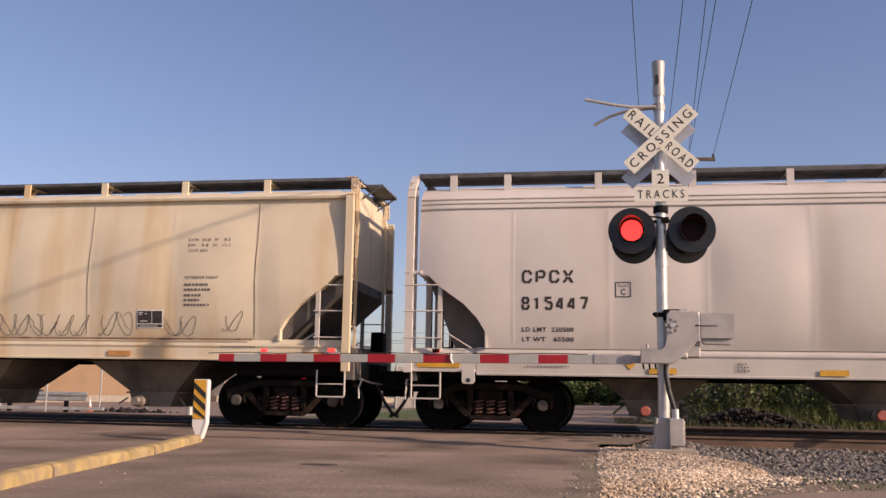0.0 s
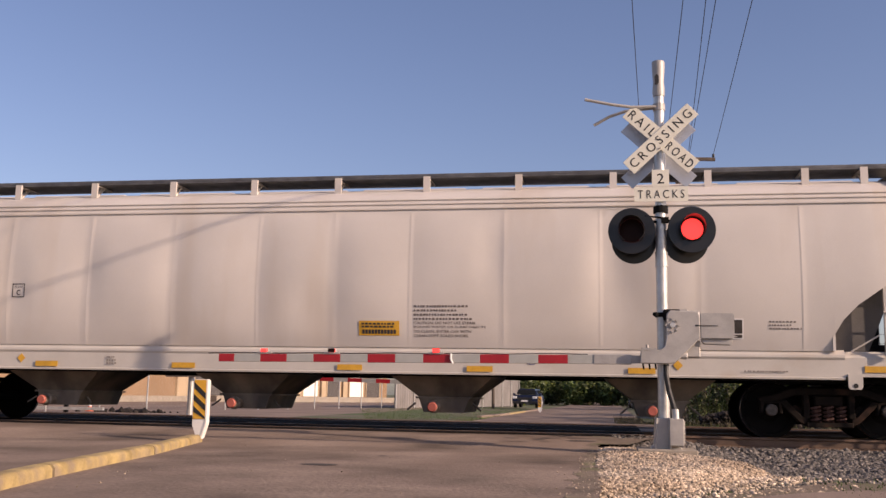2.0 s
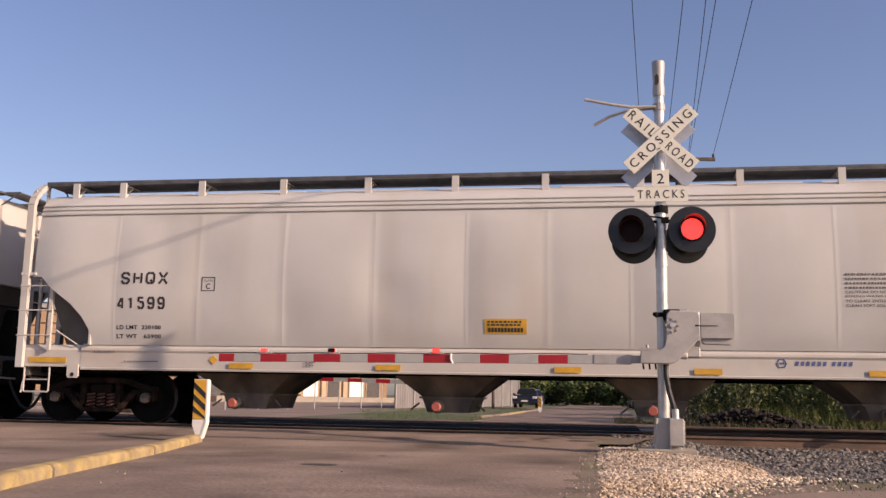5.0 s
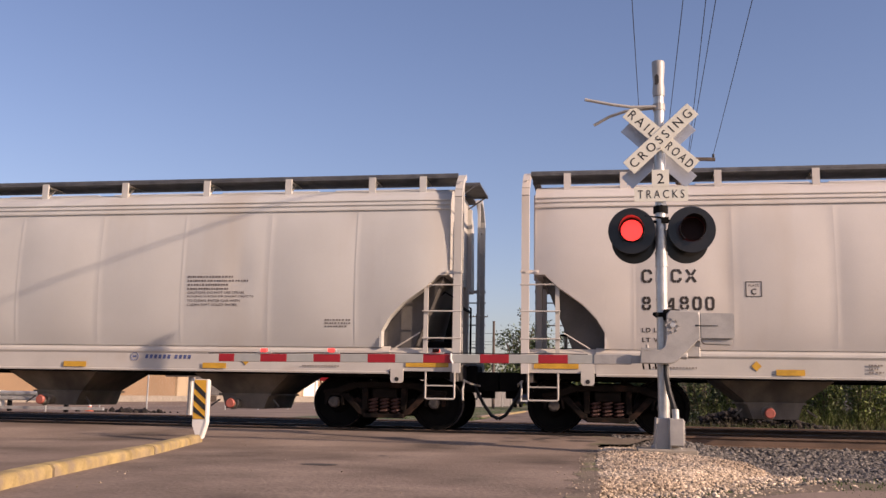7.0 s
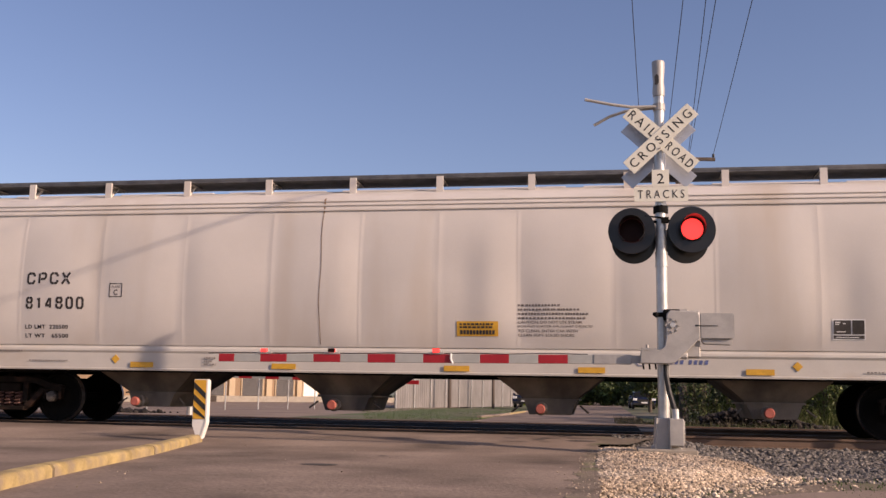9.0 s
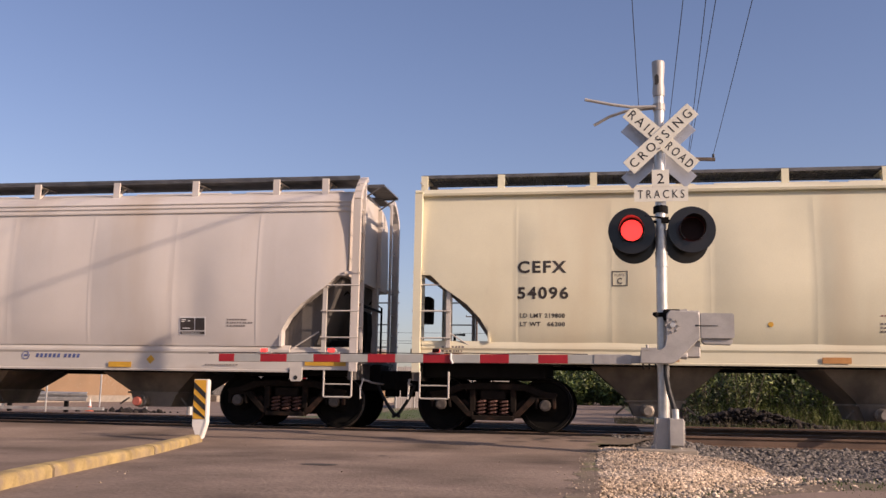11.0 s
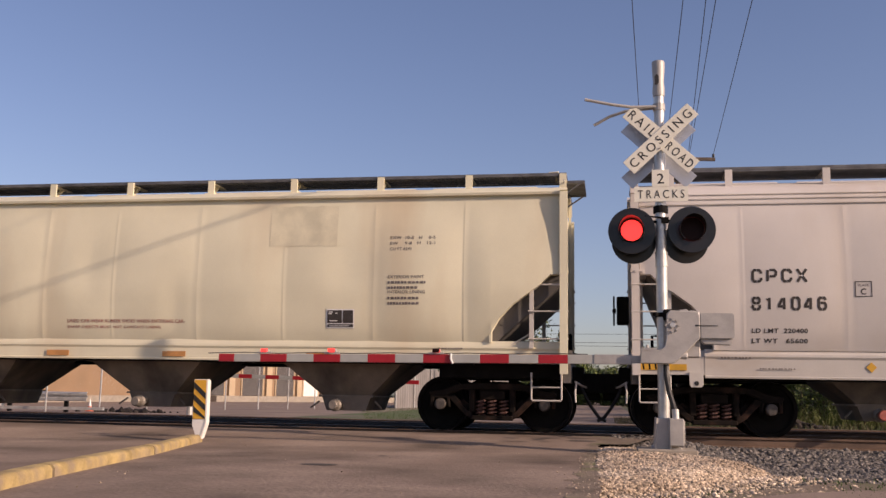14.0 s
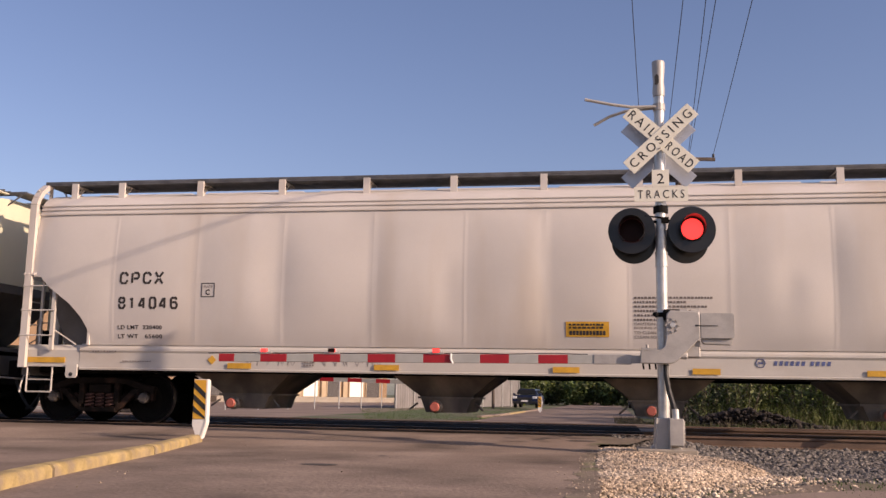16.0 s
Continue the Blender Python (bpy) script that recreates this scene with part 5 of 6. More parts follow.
FLASHERS = []
def crossing_lamp(x, z, yaw, lit_first, pitch=0):
    lamp = new("flashing_lamp"); lamp.parent = sig
    base = pose(x, -0.10, z, 0, 0, yaw)
    lamp.matrix_basis = base
    tagged(lamp, "black round flashing lamp with a deep hood")
    bm = bmesh.new()
    lathe(bm, [(0.03, 0.315), (0.018, 0.32), (0.010, 0.315), (0.012, 0.16), (0.03, 0.16)], "y", (0, 0, 0), 40)
    part("background_disc", bm, "lamp_black", lamp, smooth=40)
    bm = bmesh.new()
    lathe(bm, [(0.02, 0.21), (0.16, 0.20), (0.24, 0.13), (0.26, 0.04)], "y", (0, 0, -0.08), 24)
    part("lamp_housing", bm, "lamp_black", lamp, smooth=40)
    bm = bmesh.new()       # hood: a tube open below, longest on top
    n = 28
    for r0, r1 in ((0.172, 0.166),):
        ring = []
        for i in range(n + 1):
            a = math.radians(-55 + 290 * i / n)
            reach = -0.10 - 0.14 * max(0, math.sin(a) + 0.35)
            ring.append([bm.verts.new((r * math.cos(a), y, r * math.sin(a))) for r, y in ((r0, 0.0), (r0, reach), (r1, reach), (r1, 0.0))])
        for a, b in zip(ring, ring[1:]):
            for i in range(4):
                bm.faces.new((a[i], a[(i + 1) % 4], b[(i + 1) % 4], b[i]))
        bm.faces.new(ring[0][::-1]); bm.faces.new(ring[-1])
    part("hood", bm, "lamp_black", lamp, smooth=40)
    # the insert: a red lens lit on one face and dark on the other
    ins = new("lens_insert"); ins.parent = lamp
    bm = bmesh.new()
    lathe(bm, [(-0.012, 0.02), (-0.010, 0.10), (-0.005, 0.145), (-0.003, 0.145)], "y", (0, 0, 0), 32)
    part("lit_lens", bm, "lens_lit", ins, smooth=60)
    bm = bmesh.new()
    lathe(bm, [(0.0, 0.160), (0.004, 0.160), (0.010, 0.10), (0.012, 0.02)], "y", (0, 0, 0), 32)
    part("dark_lens", bm, "lens_off", ins, smooth=60)
    FLASHERS.append((ins, pose(0, -0.02, 0), lit_first))
crossing_lamp(-0.395, 2.955, -3, True)
crossing_lamp(0.405, 2.965, 3, False)
# the second pair, facing the other way: hoods and housings seen behind
for x in (-0.36, 0.34):
    bm = bmesh.new()
    lathe(bm, [(0.16, 0.20), (0.17, 0.305), (0.185, 0.305), (0.19, 0.17), (0.36, 0.17), (0.365, 0.03)], "y", (x, 0, 2.84), 32)
    part("rear_lamp", bm, "lamp_black", sig, smooth=40)
# foot: junction base and box
bm = bmesh.new()
prism(bm, [(-0.18, 0.02), (0.22, 0.02), (0.22, 0.06), (0.15, 0.10), (0.12, 0.44), (-0.115, 0.44), (-0.13, 0.10), (-0.18, 0.06)], "y", -0.15, 0.15)
prism(bm, [(-0.145, 0.03), (-0.115, 0.03), (-0.095, 0.45), (-0.118, 0.45)], "y", -0.19, 0.17)
prism(bm, [(0.05, 0.03), (0.08, 0.03), (0.06, 0.45), (0.035, 0.45)], "y", -0.19, 0.17)
bevel(bm, 0.02)
part("mast_base", bm, "alu", sig)
bm = bmesh.new()
box(bm, 0.055, 0.235, -0.26, -0.12, 0.09, 0.44)
box(bm, 0.235, 0.25, -0.24, -0.10, 0.12, 0.42)
bevel(bm, 0.018)
part("junction_box", bm, "alu", sig)
bm = bmesh.new()
tube(bm, [(0.03, -0.08, 1.14), (0.03, -0.12, 1.0), (0.06, -0.13, 0.80), (0.11, -0.15, 0.62), (0.135, -0.17, 0.54)], 0.034, 10)
part("conduit", bm, "rubber", sig)
bm = bmesh.new()
rod(bm, (0.135, -0.17, 0.56), (0.14, -0.18, 0.43), 0.045, 12)
part("conduit_fitting", bm, "galv", sig)
bm = bmesh.new()
box(bm, MX - 0.36, MX + 0.40, MY - 0.36, MY + 0.36, -0.35, -0.045)
bevel(bm, 0.01)
solid("signal_foundation", bm, "concrete", "square concrete footing in the gravel", "footing")

# ---- crossing gate: mechanism on the mast, striped arm, arm lamps ----
gate = thing("crossing_gate", "lowered crossing gate with a red and white striped arm", "crossing gate", at=pose(0, 0, 0))
GY = 13.12
bm = bmesh.new()
prism(bm, [(0.405, 1.06), (0.79, 1.06), (0.84, 1.07), (0.90, 1.11), (1.175, 1.39), (1.185, 1.42), (1.185, 1.70), (1.165, 1.75), (1.04, 1.76), (0.80, 1.77), (0.755, 1.72), (0.745, 1.40), (0.72, 1.29), (0.66, 1.245), (0.41, 1.24)], "y", GY - 0.05, GY + 0.02)
bevel(bm, 0.012)
part("counterweight_arm", bm, "alu", gate)
bm = bmesh.new()
prism(bm, [(1.187, 1.395), (1.60, 1.395), (1.622, 1.42), (1.622, 1.715), (1.61, 1.73), (1.187, 1.735)], "y", GY - 0.044, GY + 0.01)
prism(bm, [(1.20, 1.40), (1.605, 1.40), (1.595, 1.33), (1.57, 1.315), (1.24, 1.325), (1.205, 1.35)], "y", GY - 0.005, GY + 0.12)
bevel(bm, 0.010, 2)
part("counterweight", bm, "alu", gate)
bm = bmesh.new()
prism(bm, [(0.79, 1.765), (1.02, 1.79), (1.04, 1.78), (1.04, 1.70), (0.79, 1.70)], "y", GY + 0.021, GY + 0.20)
prism(bm, [(1.06, 1.70), (1.19, 1.70), (1.19, 1.765), (1.06, 1.775)], "y", GY + 0.021, GY + 0.16)
bevel(bm, 0.010)
part("cover_flange", bm, "alu", gate)
bm = bmesh.new()
box(bm, 1.17, 1.41, GY - 0.052, GY - 0.043, 1.562, 1.570)
box(bm, 1.12, 1.17, GY - 0.053, GY - 0.049, 1.555, 1.578)
part("slot", bm, "black", gate)
bm = bmesh.new()
box(bm, 0.93, 1.19, GY + 0.03, GY + 0.26, 1.15, 1.375)
lathe(bm, [(0.92, 0.05), (1.02, 0.05)], "x", (0, GY, 1.17), 10)
bevel(bm, 0.02)
part("motor_box", bm, "alu", gate)
bm = bmesh.new()
box(bm, 0.715, 0.95, GY + 0.02, GY + 0.34, 1.64, 1.79)
bevel(bm, 0.02)
part("gear_case", bm, "under", gate)
bm = bmesh.new()
for z in (1.12, 1.72):
    lathe(bm, [(z - 0.03, 0.095), (z + 0.03, 0.095)], "z", (MX, MY, 0), 14)
    rod(bm, (0.60, GY + 0.02, z), (0.66, GY + 0.1, z), 0.03, 8)
part("mast_clamp", bm, "under", gate)
for i in range(8):
    a = i * math.pi / 4
    bm = bmesh.new()
    prism(bm, [(0.83 + 0.085 * math.cos(a) + 0.02 * math.cos(q * math.pi / 3), 1.57 + 0.085 * math.sin(a) + 0.02 * math.sin(q * math.pi / 3)) for q in range(6)], "y", GY - 0.07, GY - 0.04)
    part("bolt", bm, "alu", gate)
bm = bmesh.new()
lathe(bm, [(GY - 0.085, 0.02), (GY - 0.085, 0.035), (GY - 0.04, 0.04)], "y", (0.83, 0, 1.57), 12)
part("hub", bm, "galv", gate)
bm = bmesh.new()
for x in (0.44, 0.52, 0.60):
    b_ = bmesh.new()
    rod(b_, (x, GY - 0.02, 1.07), (x + 0.01, GY - 0.02, 0.985), 0.014, 6)
    part("adapter_bolt", b_, "under", gate)
box(bm, 0.42, 0.62, GY - 0.05, GY + 0.06, 1.235, 1.27)
rod(bm, (0.50, GY, 1.27), (0.50, GY, 1.31), 0.02, 8)
part("arm_adapter_cap", bm, "alu", gate)
A0, A1 = Vector((0.414, 13.2, 1.117)), Vector((-5.614, 13.365, 1.088))
ad = (A1 - A0).normalized()
AM = Matrix.Translation(A0) @ Vector((-ad.x, -ad.y, -ad.z)).to_track_quat("X", "Z").to_matrix().to_4x4()
arm = new("gate_arm"); arm.parent = gate; arm.matrix_basis = AM
bm = bmesh.new()
box(bm, -0.16, 0.0, -0.02, 0.02, -0.05, 0.05)
part("arm_adapter", bm, "alu", arm)
bm = bmesh.new()
box(bm, -0.62, -0.12, -0.028, 0.028, -0.066, 0.066)
bevel(bm, 0.006)
part("arm_sleeve", bm, "alu", arm)
def arm_piece(a, b, material, h):
    bm = bmesh.new()
    box(bm, -b, -a, -0.02, 0.02, -h, h)
    bevel(bm, 0.005)
    part("stripe", bm, material, arm)
u, k, L = 0.60, 0, (A1 - A0).length
arm_piece(0.60, 0.969, "arm_white", 0.062)
u = 0.969
while u < L - 0.01:
    v = min(u + 0.4018, L)
    arm_piece(u, v, "arm_red" if k % 2 == 0 else "arm_white", 0.060 if u < 3.4 else 0.056)
    u, k = v, k + 1
bm = bmesh.new()
tube(bm, [(-0.7 - i * 0.55, -0.005, 0.066 + 0.012 * (i % 2)) for i in range(11)], 0.007, 6)
part("lamp_cable", bm, "rubber", arm)
bm = bmesh.new()
tube(bm, [(-2.58, -0.03, 0.07), (-2.58, -0.034, -0.01), (-2.55, -0.034, -0.07)], 0.014, 6)
part("tie_strap", bm, "panel_white", arm)
def arm_lamp(u, mode):
    lamp = new("arm_lamp"); lamp.parent = arm
    bm = bmesh.new()
    box(bm, -u - 0.11, -u + 0.11, -0.03, 0.03, 0.062, 0.085)
    prism(bm, [(-u - 0.065, 0.085), (-u + 0.065, 0.085), (-u + 0.05, 0.135), (-u - 0.05, 0.135)], "y", -0.02, 0.03)
    part("lamp_base", bm, "alu", lamp)
    if mode == "steady":
        bm = bmesh.new()
        box(bm, -u - 0.05, -u + 0.05, -0.045, -0.018, 0.083, 0.132)
        bevel(bm, 0.01)
        part("lit_lens", bm, "lens_lit", lamp)
        return
    ins = new("lens_insert"); ins.parent = lamp
    for nm, m, a, b in (("lit_lens", "lens_lit", -0.014, -0.001), ("dark_lens", "lens_off", 0.001, 0.014)):
        bm = bmesh.new()
        box(bm, -0.052, 0.052, a, b, -0.026, 0.026)
        bevel(bm, 0.005)
        part(nm, bm, m, ins)
    FLASHERS.append((ins, pose(-u, -0.04, 0.11), mode == "left"))
arm_lamp(5.33, "steady")
arm_lamp(4.31, "left")
arm_lamp(2.79, "right")

# ---- beyond the tracks ----
def leaves(name, spots, size, material, parent=None, label="", category="", seed=1):
    """Small bent leaf blades at many places, as one mesh."""
    r = np.random.default_rng(seed)
    n = len(spots)
    p = np.array(spots)
    a, b = r.normal(size=(n, 3)), r.normal(size=(n, 3))
    a /= np.linalg.norm(a, axis=1)[:, None]
    b -= a * (a * b).sum(1)[:, None]
    b /= np.linalg.norm(b, axis=1)[:, None]
    s = size * r.uniform(0.6, 1.4, (n, 1))
    q = np.stack([p - a * s, p + b * s * 0.45, p + a * s, p - b * s * 0.45], 1)
    me = bpy.data.meshes.new(name)
    me.from_pydata(q.reshape(-1, 3).tolist(), [], np.arange(n * 4).reshape(-1, 4).tolist())
    me.materials.append(M[material])
    ob = new(name, me)
    if parent:
        ob.parent = parent
    return ob

def tree(x, y, z0, h, spread, seed, trunk_h=0.35, size=0.16, count=2600, label="leafy green tree beyond the tracks", light=0.3, name="tree", category="tree"):
    r = random.Random(seed)
    t = thing(name, label, category, "trees and shrubs beyond the track", at=pose(x, y, z0))
    bm = bmesh.new()
    tips = []
    rod(bm, (0, 0, -0.1), (0.05 * h * 0.1, 0, h * trunk_h), 0.028 * h, 8, 0.019 * h)
    for k in range(9):
        a, e = r.uniform(0, 6.28), r.uniform(0.35, 1.25)
        base = Vector((0, 0, h * (trunk_h * r.uniform(0.6, 1.0))))
        ln = h * r.uniform(0.3, 0.62)
        tip = base + Vector((math.cos(a) * math.cos(e) * spread * ln / h * 2.2, math.sin(a) * math.cos(e) * spread * ln / h * 2.2, math.sin(e) * ln))
        mid = base.lerp(tip, 0.5) + Vector((r.uniform(-.1, .1), r.uniform(-.1, .1), r.uniform(0, .15))) * h * 0.2
        tube(bm, [base, mid, tip], 0.008 * h, 5)
        tips += [mid, tip]
        for _ in range(2):
            t2 = tip + Vector((r.uniform(-1, 1), r.uniform(-1, 1), r.uniform(-.2, .8))) * 0.16 * h
            tube(bm, [mid, t2], 0.004 * h, 4)
            tips.append(t2)
    part("trunk", bm, "bark", t, smooth=60)
    spots, sl = [], []
    clumps = [(tp + Vector((r.uniform(-1, 1), r.uniform(-1, 1), r.uniform(-.6, .8))) * 0.10 * h, h * r.uniform(0.06, 0.15)) for tp in tips for _ in range(2)]
    for i in range(count):
        c, rad = r.choice(clumps)
        d = Vector((r.gauss(0, 1), r.gauss(0, 1), r.gauss(0, 0.8)))
        p = c + d.normalized() * rad * r.uniform(0.3, 1.05)
        if p.z > 0.02 * h:
            (sl if r.random() < light else spots).append(p[:])
    if spots:
        tagged(leaves("crown", spots, size, "leaf", t, seed=seed), kind="stuff")
    if sl:
        tagged(leaves("crown", sl, size, "leaf_light", t, seed=seed + 1), kind="stuff")
    return t

def shrub(x, y, z0, h, w, seed, count=900, light=0.5, size=0.09):
    r = random.Random(seed)
    t = thing("shrub", "wild green shrub with upright stems behind the track", "shrub", "trees and shrubs beyond the track", at=pose(x, y, z0))
    bm = bmesh.new()
    spots, sl = [], []
    for k in range(11):
        a = r.uniform(0, 6.28)
        top = Vector((math.cos(a) * w * r.uniform(0.2, 1), math.sin(a) * w * r.uniform(0.2, 1), h * r.uniform(0.55, 1.05)))
        base = Vector((top.x * 0.3, top.y * 0.3, -0.05))
        tube(bm, [base, base.lerp(top, 0.5) + Vector((0, 0, 0.08 * h)), top], 0.012, 4)
        for _ in range(count // 11):
            q = r.uniform(0.12, 1.05) ** 0.8
            p = base.lerp(top, q) + Vector((r.gauss(0, 1), r.gauss(0, 1), r.gauss(0, 0.7))) * w * 0.16
            if p.z > 0:
                (sl if r.random() < light else spots).append(p[:])
    tagged(part("stem", bm, "bark", t), kind="stuff")
    tagged(leaves("foliage", spots, size, "leaf", t, seed=seed), kind="stuff")
    tagged(leaves("foliage", sl, size, "leaf_light", t, seed=seed + 3), kind="stuff")
    return t

def grass(name, spots, hgt, material, label, seed=2):
    r = np.random.default_rng(seed)
    n = len(spots)
    p = np.array(spots)
    a = r.uniform(0, 6.28, n)
    w = r.uniform(0.006, 0.014, n)[:, None] * np.stack([np.cos(a), np.sin(a), np.zeros(n)], 1)
    hh = hgt * r.uniform(0.4, 1.3, n)
    tip = p + np.stack([r.normal(0, 0.35, n) * hh, r.normal(0, 0.35, n) * hh, hh], 1)
    q = np.stack([p - w, p + w, tip], 1)
    me = bpy.data.meshes.new(name)
    me.from_pydata(q.reshape(-1, 3).tolist(), [], np.arange(n * 3).reshape(-1, 3).tolist())
    me.materials.append(M[material])
    return tagged(new(name, me), label, "grass", kind="stuff")

rg = np.random.default_rng(11)
sp = [(x, y, height(0, y) - 0.1) for x, y in zip(rg.uniform(1.2, 12, 26000), rg.uniform(25.8, 34, 26000))]
grass("grass", sp[:16000], 0.20, "grass", "rough green grass behind the track")
grass("grass", sp[16000:], 0.28, "grass_dry", "dry straw-coloured grass stalks behind the track", 3)
sp = []
for _ in range(26000):
    y = rg.uniform(27, 62)
    x = rg.uniform(-0.27 * y + 0.5, -4.6) if rg.random() < 0.9 else rg.uniform(-5, -4.5)
    if x > -13.5:
        sp.append((x, y, height(0, y) - 0.1))
grass("grass", sp, 0.14, "grass", "short mown grass verge beside the street", 4)
bm = bmesh.new()
poly = [(-10.6, 29.0), (-6.2, 29.0), (-4.7, 34), (-4.6, 64), (-15.5, 64)]
prism(bm, poly, "z", -0.35, -0.205)
solid("verge", bm, "dirt", "low green grass verge between yard and street", "verge", kind="structure")
sp = [(x, y, -0.28) for x, y in zip(rg.uniform(0.2, 1.2, 2500), rg.uniform(25.5, 40, 2500))]
grass("grass", sp, 0.2, "grass_dry", "dry grass along the street's edge", 6)

tufts = [(x, y, -0.24) for x, y in zip(rg.uniform(2.0, 3.6, 900), rg.uniform(9.0, 11.2, 900)) if inside(x, y) < -0.1]
grass("grass", tufts[:350], 0.04, "grass", "sparse short grass at the gravel's edge", 8)
tall = [(x, y, -0.29) for x, y in zip(rg.uniform(2.6, 11, 9000), rg.uniform(28.4, 31.0, 9000))]
grass("tall_grass", tall[:5500], 0.75, "leaf_light", "tall yellow-green weeds behind the scrap heap", 12)
grass("tall_grass", tall[5500:], 0.55, "grass_dry", "dry tan weed stalks behind the scrap heap", 13)
# shrubs behind the track
for i in range(39):
    x = 2.9 + (i % 13) * 0.66 + random.uniform(-0.3, 0.3)
    y = 29.6 + (i // 13) * 2.2 + random.uniform(-0.8, 0.8)
    shrub(x, y, -0.28, random.uniform(1.2, 2.3) + (0.5 if i > 12 else 0), random.uniform(0.4, 0.75), 40 + i, 1100, light=0.25 if x < 3.7 else 0.78, size=0.05)
tree(5.2, 31.5, -0.28, 3.3, 1.0, 7, 0.25, 0.09, 1500, "slender young tree with sparse leaves", 0.5)
tree(6.6, 36, -0.28, 3.6, 1.3, 8, 0.25, 0.10, 1500, "slender young tree with sparse leaves", 0.4)
# dark trees along the street and far off
for i, (x, y, h, s) in enumerate([(3.4, 38, 2.9, 1.6), (4.8, 47, 3.6, 2.2), (2.8, 70, 5.2, 3.0), (7.5, 84, 6.0, 3.2), (-2.5, 118, 5.4, 3.6), (2.5, 130, 6.0, 4.0), (-7.6, 112, 6.0, 3.5), (-10.8, 120, 12.5, 4.2), (-4.6, 125, 7.4, 3.6), (-14.5, 105, 6.5, 2.8), (8.5, 130, 7, 4.5), (-7.8, 150, 8, 5), (4.5, 165, 7.5, 5), (-1.5, 175, 6.5, 5), (12, 60, 5.5, 2.5)]):
    tree(x, y, -0.25, h, s, 100 + i, 0.22, 0.06 + 0.0011 * y, 4200, "dark green leafy tree along the street", 0.22)

# undergrowth closing the street's far end
for i in range(16):
    shrub(-15 + i * 1.55 + random.uniform(-0.5, 0.5), 112 + random.uniform(-6, 8), -0.25, random.uniform(2.6, 4.2), 2.6, 300 + i, 2200, light=0.2, size=0.22)

# scrap heap beside the track
rr = np.random.default_rng(9)
sp = []
for _ in range(2200):
    u = rr.uniform(-1, 1)
    top = 0.44 * max(0, 1 - abs(u + 0.30) ** 1.5) + 0.12
    sp.append((4.15 + u * 1.75, 27.2 + rr.normal(0, 0.3), -0.24 + rr.uniform(0, top + 0.06)))
stones("scrap_heap", sp, 0.052, "debris", "dark heap of broken timber and rubble behind the track", "rubble heap")
sp = [(-17.2 + rr.normal(0, 0.7), 33.0 + rr.normal(0, 0.3), -0.18) for _ in range(60)]
stones("rubble", sp, 0.10, "debris", "low scatter of rubble by the yard fence", "rubble")

# ---- tan workshop building ----
def facade(p0, p1, hgt, z0):
    p0, p1 = Vector((*p0, 0)), Vector((*p1, 0))
    d = (p1 - p0); L = d.length
    return Matrix.Translation((p0.x, p0.y, z0)) @ Matrix.Rotation(math.atan2(d.y, d.x), 4, "Z"), L
BM_, BL = facade((-34.0, 52.0), (-34.0, 75.0), 5.6, 0.1)
bld = thing("workshop_building", "tan stucco workshop wing with a dark roller door", "building", at=BM_)
bm = bmesh.new()
box(bm, -16, BL, 0.0, 12.0, -0.5, 5.4)
part("wall", bm, "tan_wall", bld)
bm = bmesh.new()
prism(bm, [(-0.35, 5.35), (-0.35, 5.62), (6, 6.6), (12.4, 5.62), (12.4, 5.35)], "x", -16.4, BL + 0.3)
part("roof", bm, "roof", bld)
bm = bmesh.new()
box(bm, -16, BL, -0.6, -0.0, -0.5, 0.12)
part("plinth", bm, "concrete", bld)
def opening(parent, u0, u1, z0, z1, material, name):
    bm = bmesh.new()
    box(bm, u0, u1, -0.06, -0.03, z0, z1)
    o = part(name, bm, material, parent)
    for k in range(7):
        bm = bmesh.new()
        box(bm, u0 + 0.05, u1 - 0.05, -0.085, -0.058, z0 + k * (z1 - z0) / 7 + 0.02, z0 + (k + 1) * (z1 - z0) / 7 - 0.03)
        part("door_slat", bm, material, o)
    bm = bmesh.new()
    for a in ((u0 - 0.15, u0, z0, z1 + 0.15), (u1, u1 + 0.15, z0, z1 + 0.15), (u0, u1, z1, z1 + 0.15)):
        box(bm, a[0], a[1], -0.10, -0.02, a[2], a[3])
    part("door_frame", bm, "tan_light", o)
opening(bld, -10.5, -5.0, 0.0, 3.6, "dark_door", "roller_door")
bm = bmesh.new()
box(bm, BL - 2.6, BL, -0.2, 0.0, -0.4, 5.3)
part("pilaster", bm, "tan_light", bld)
WM, WL = facade((-34.0, 75.0), (-24.2, 104.5), 5.4, 0.1)
wing = thing("workshop_building", "tan workshop front with dark and white roller doors", "building", at=WM)
bm = bmesh.new()
box(bm, 0, WL, 0.0, 10.0, -0.5, 5.2)
part("wall", bm, "tan_wall", wing)
bm = bmesh.new()
prism(bm, [(-0.35, 5.15), (-0.35, 5.4), (5, 6.2), (10.4, 5.4), (10.4, 5.15)], "x", -0.2, WL + 0.3)
part("roof", bm, "roof", wing)
bm = bmesh.new()
box(bm, 0, WL, -3.0, 0.0, -0.5, 0.18)
part("loading_apron", bm, "concrete", wing)
for u0, u1, m in ((0.6, 4.2, "dark_door"), (6.6, 9.4, "dark_door"), (11.4, 14.0, "dark_door"), (15.6, 18.0, "white_door"), (19.6, 21.8, "dark_door"), (23.6, 26.2, "white_door"), (26.8, 29.4, "dark_door")):
    opening(wing, u0, u1, 0.2, 3.4, m, "roller_door")
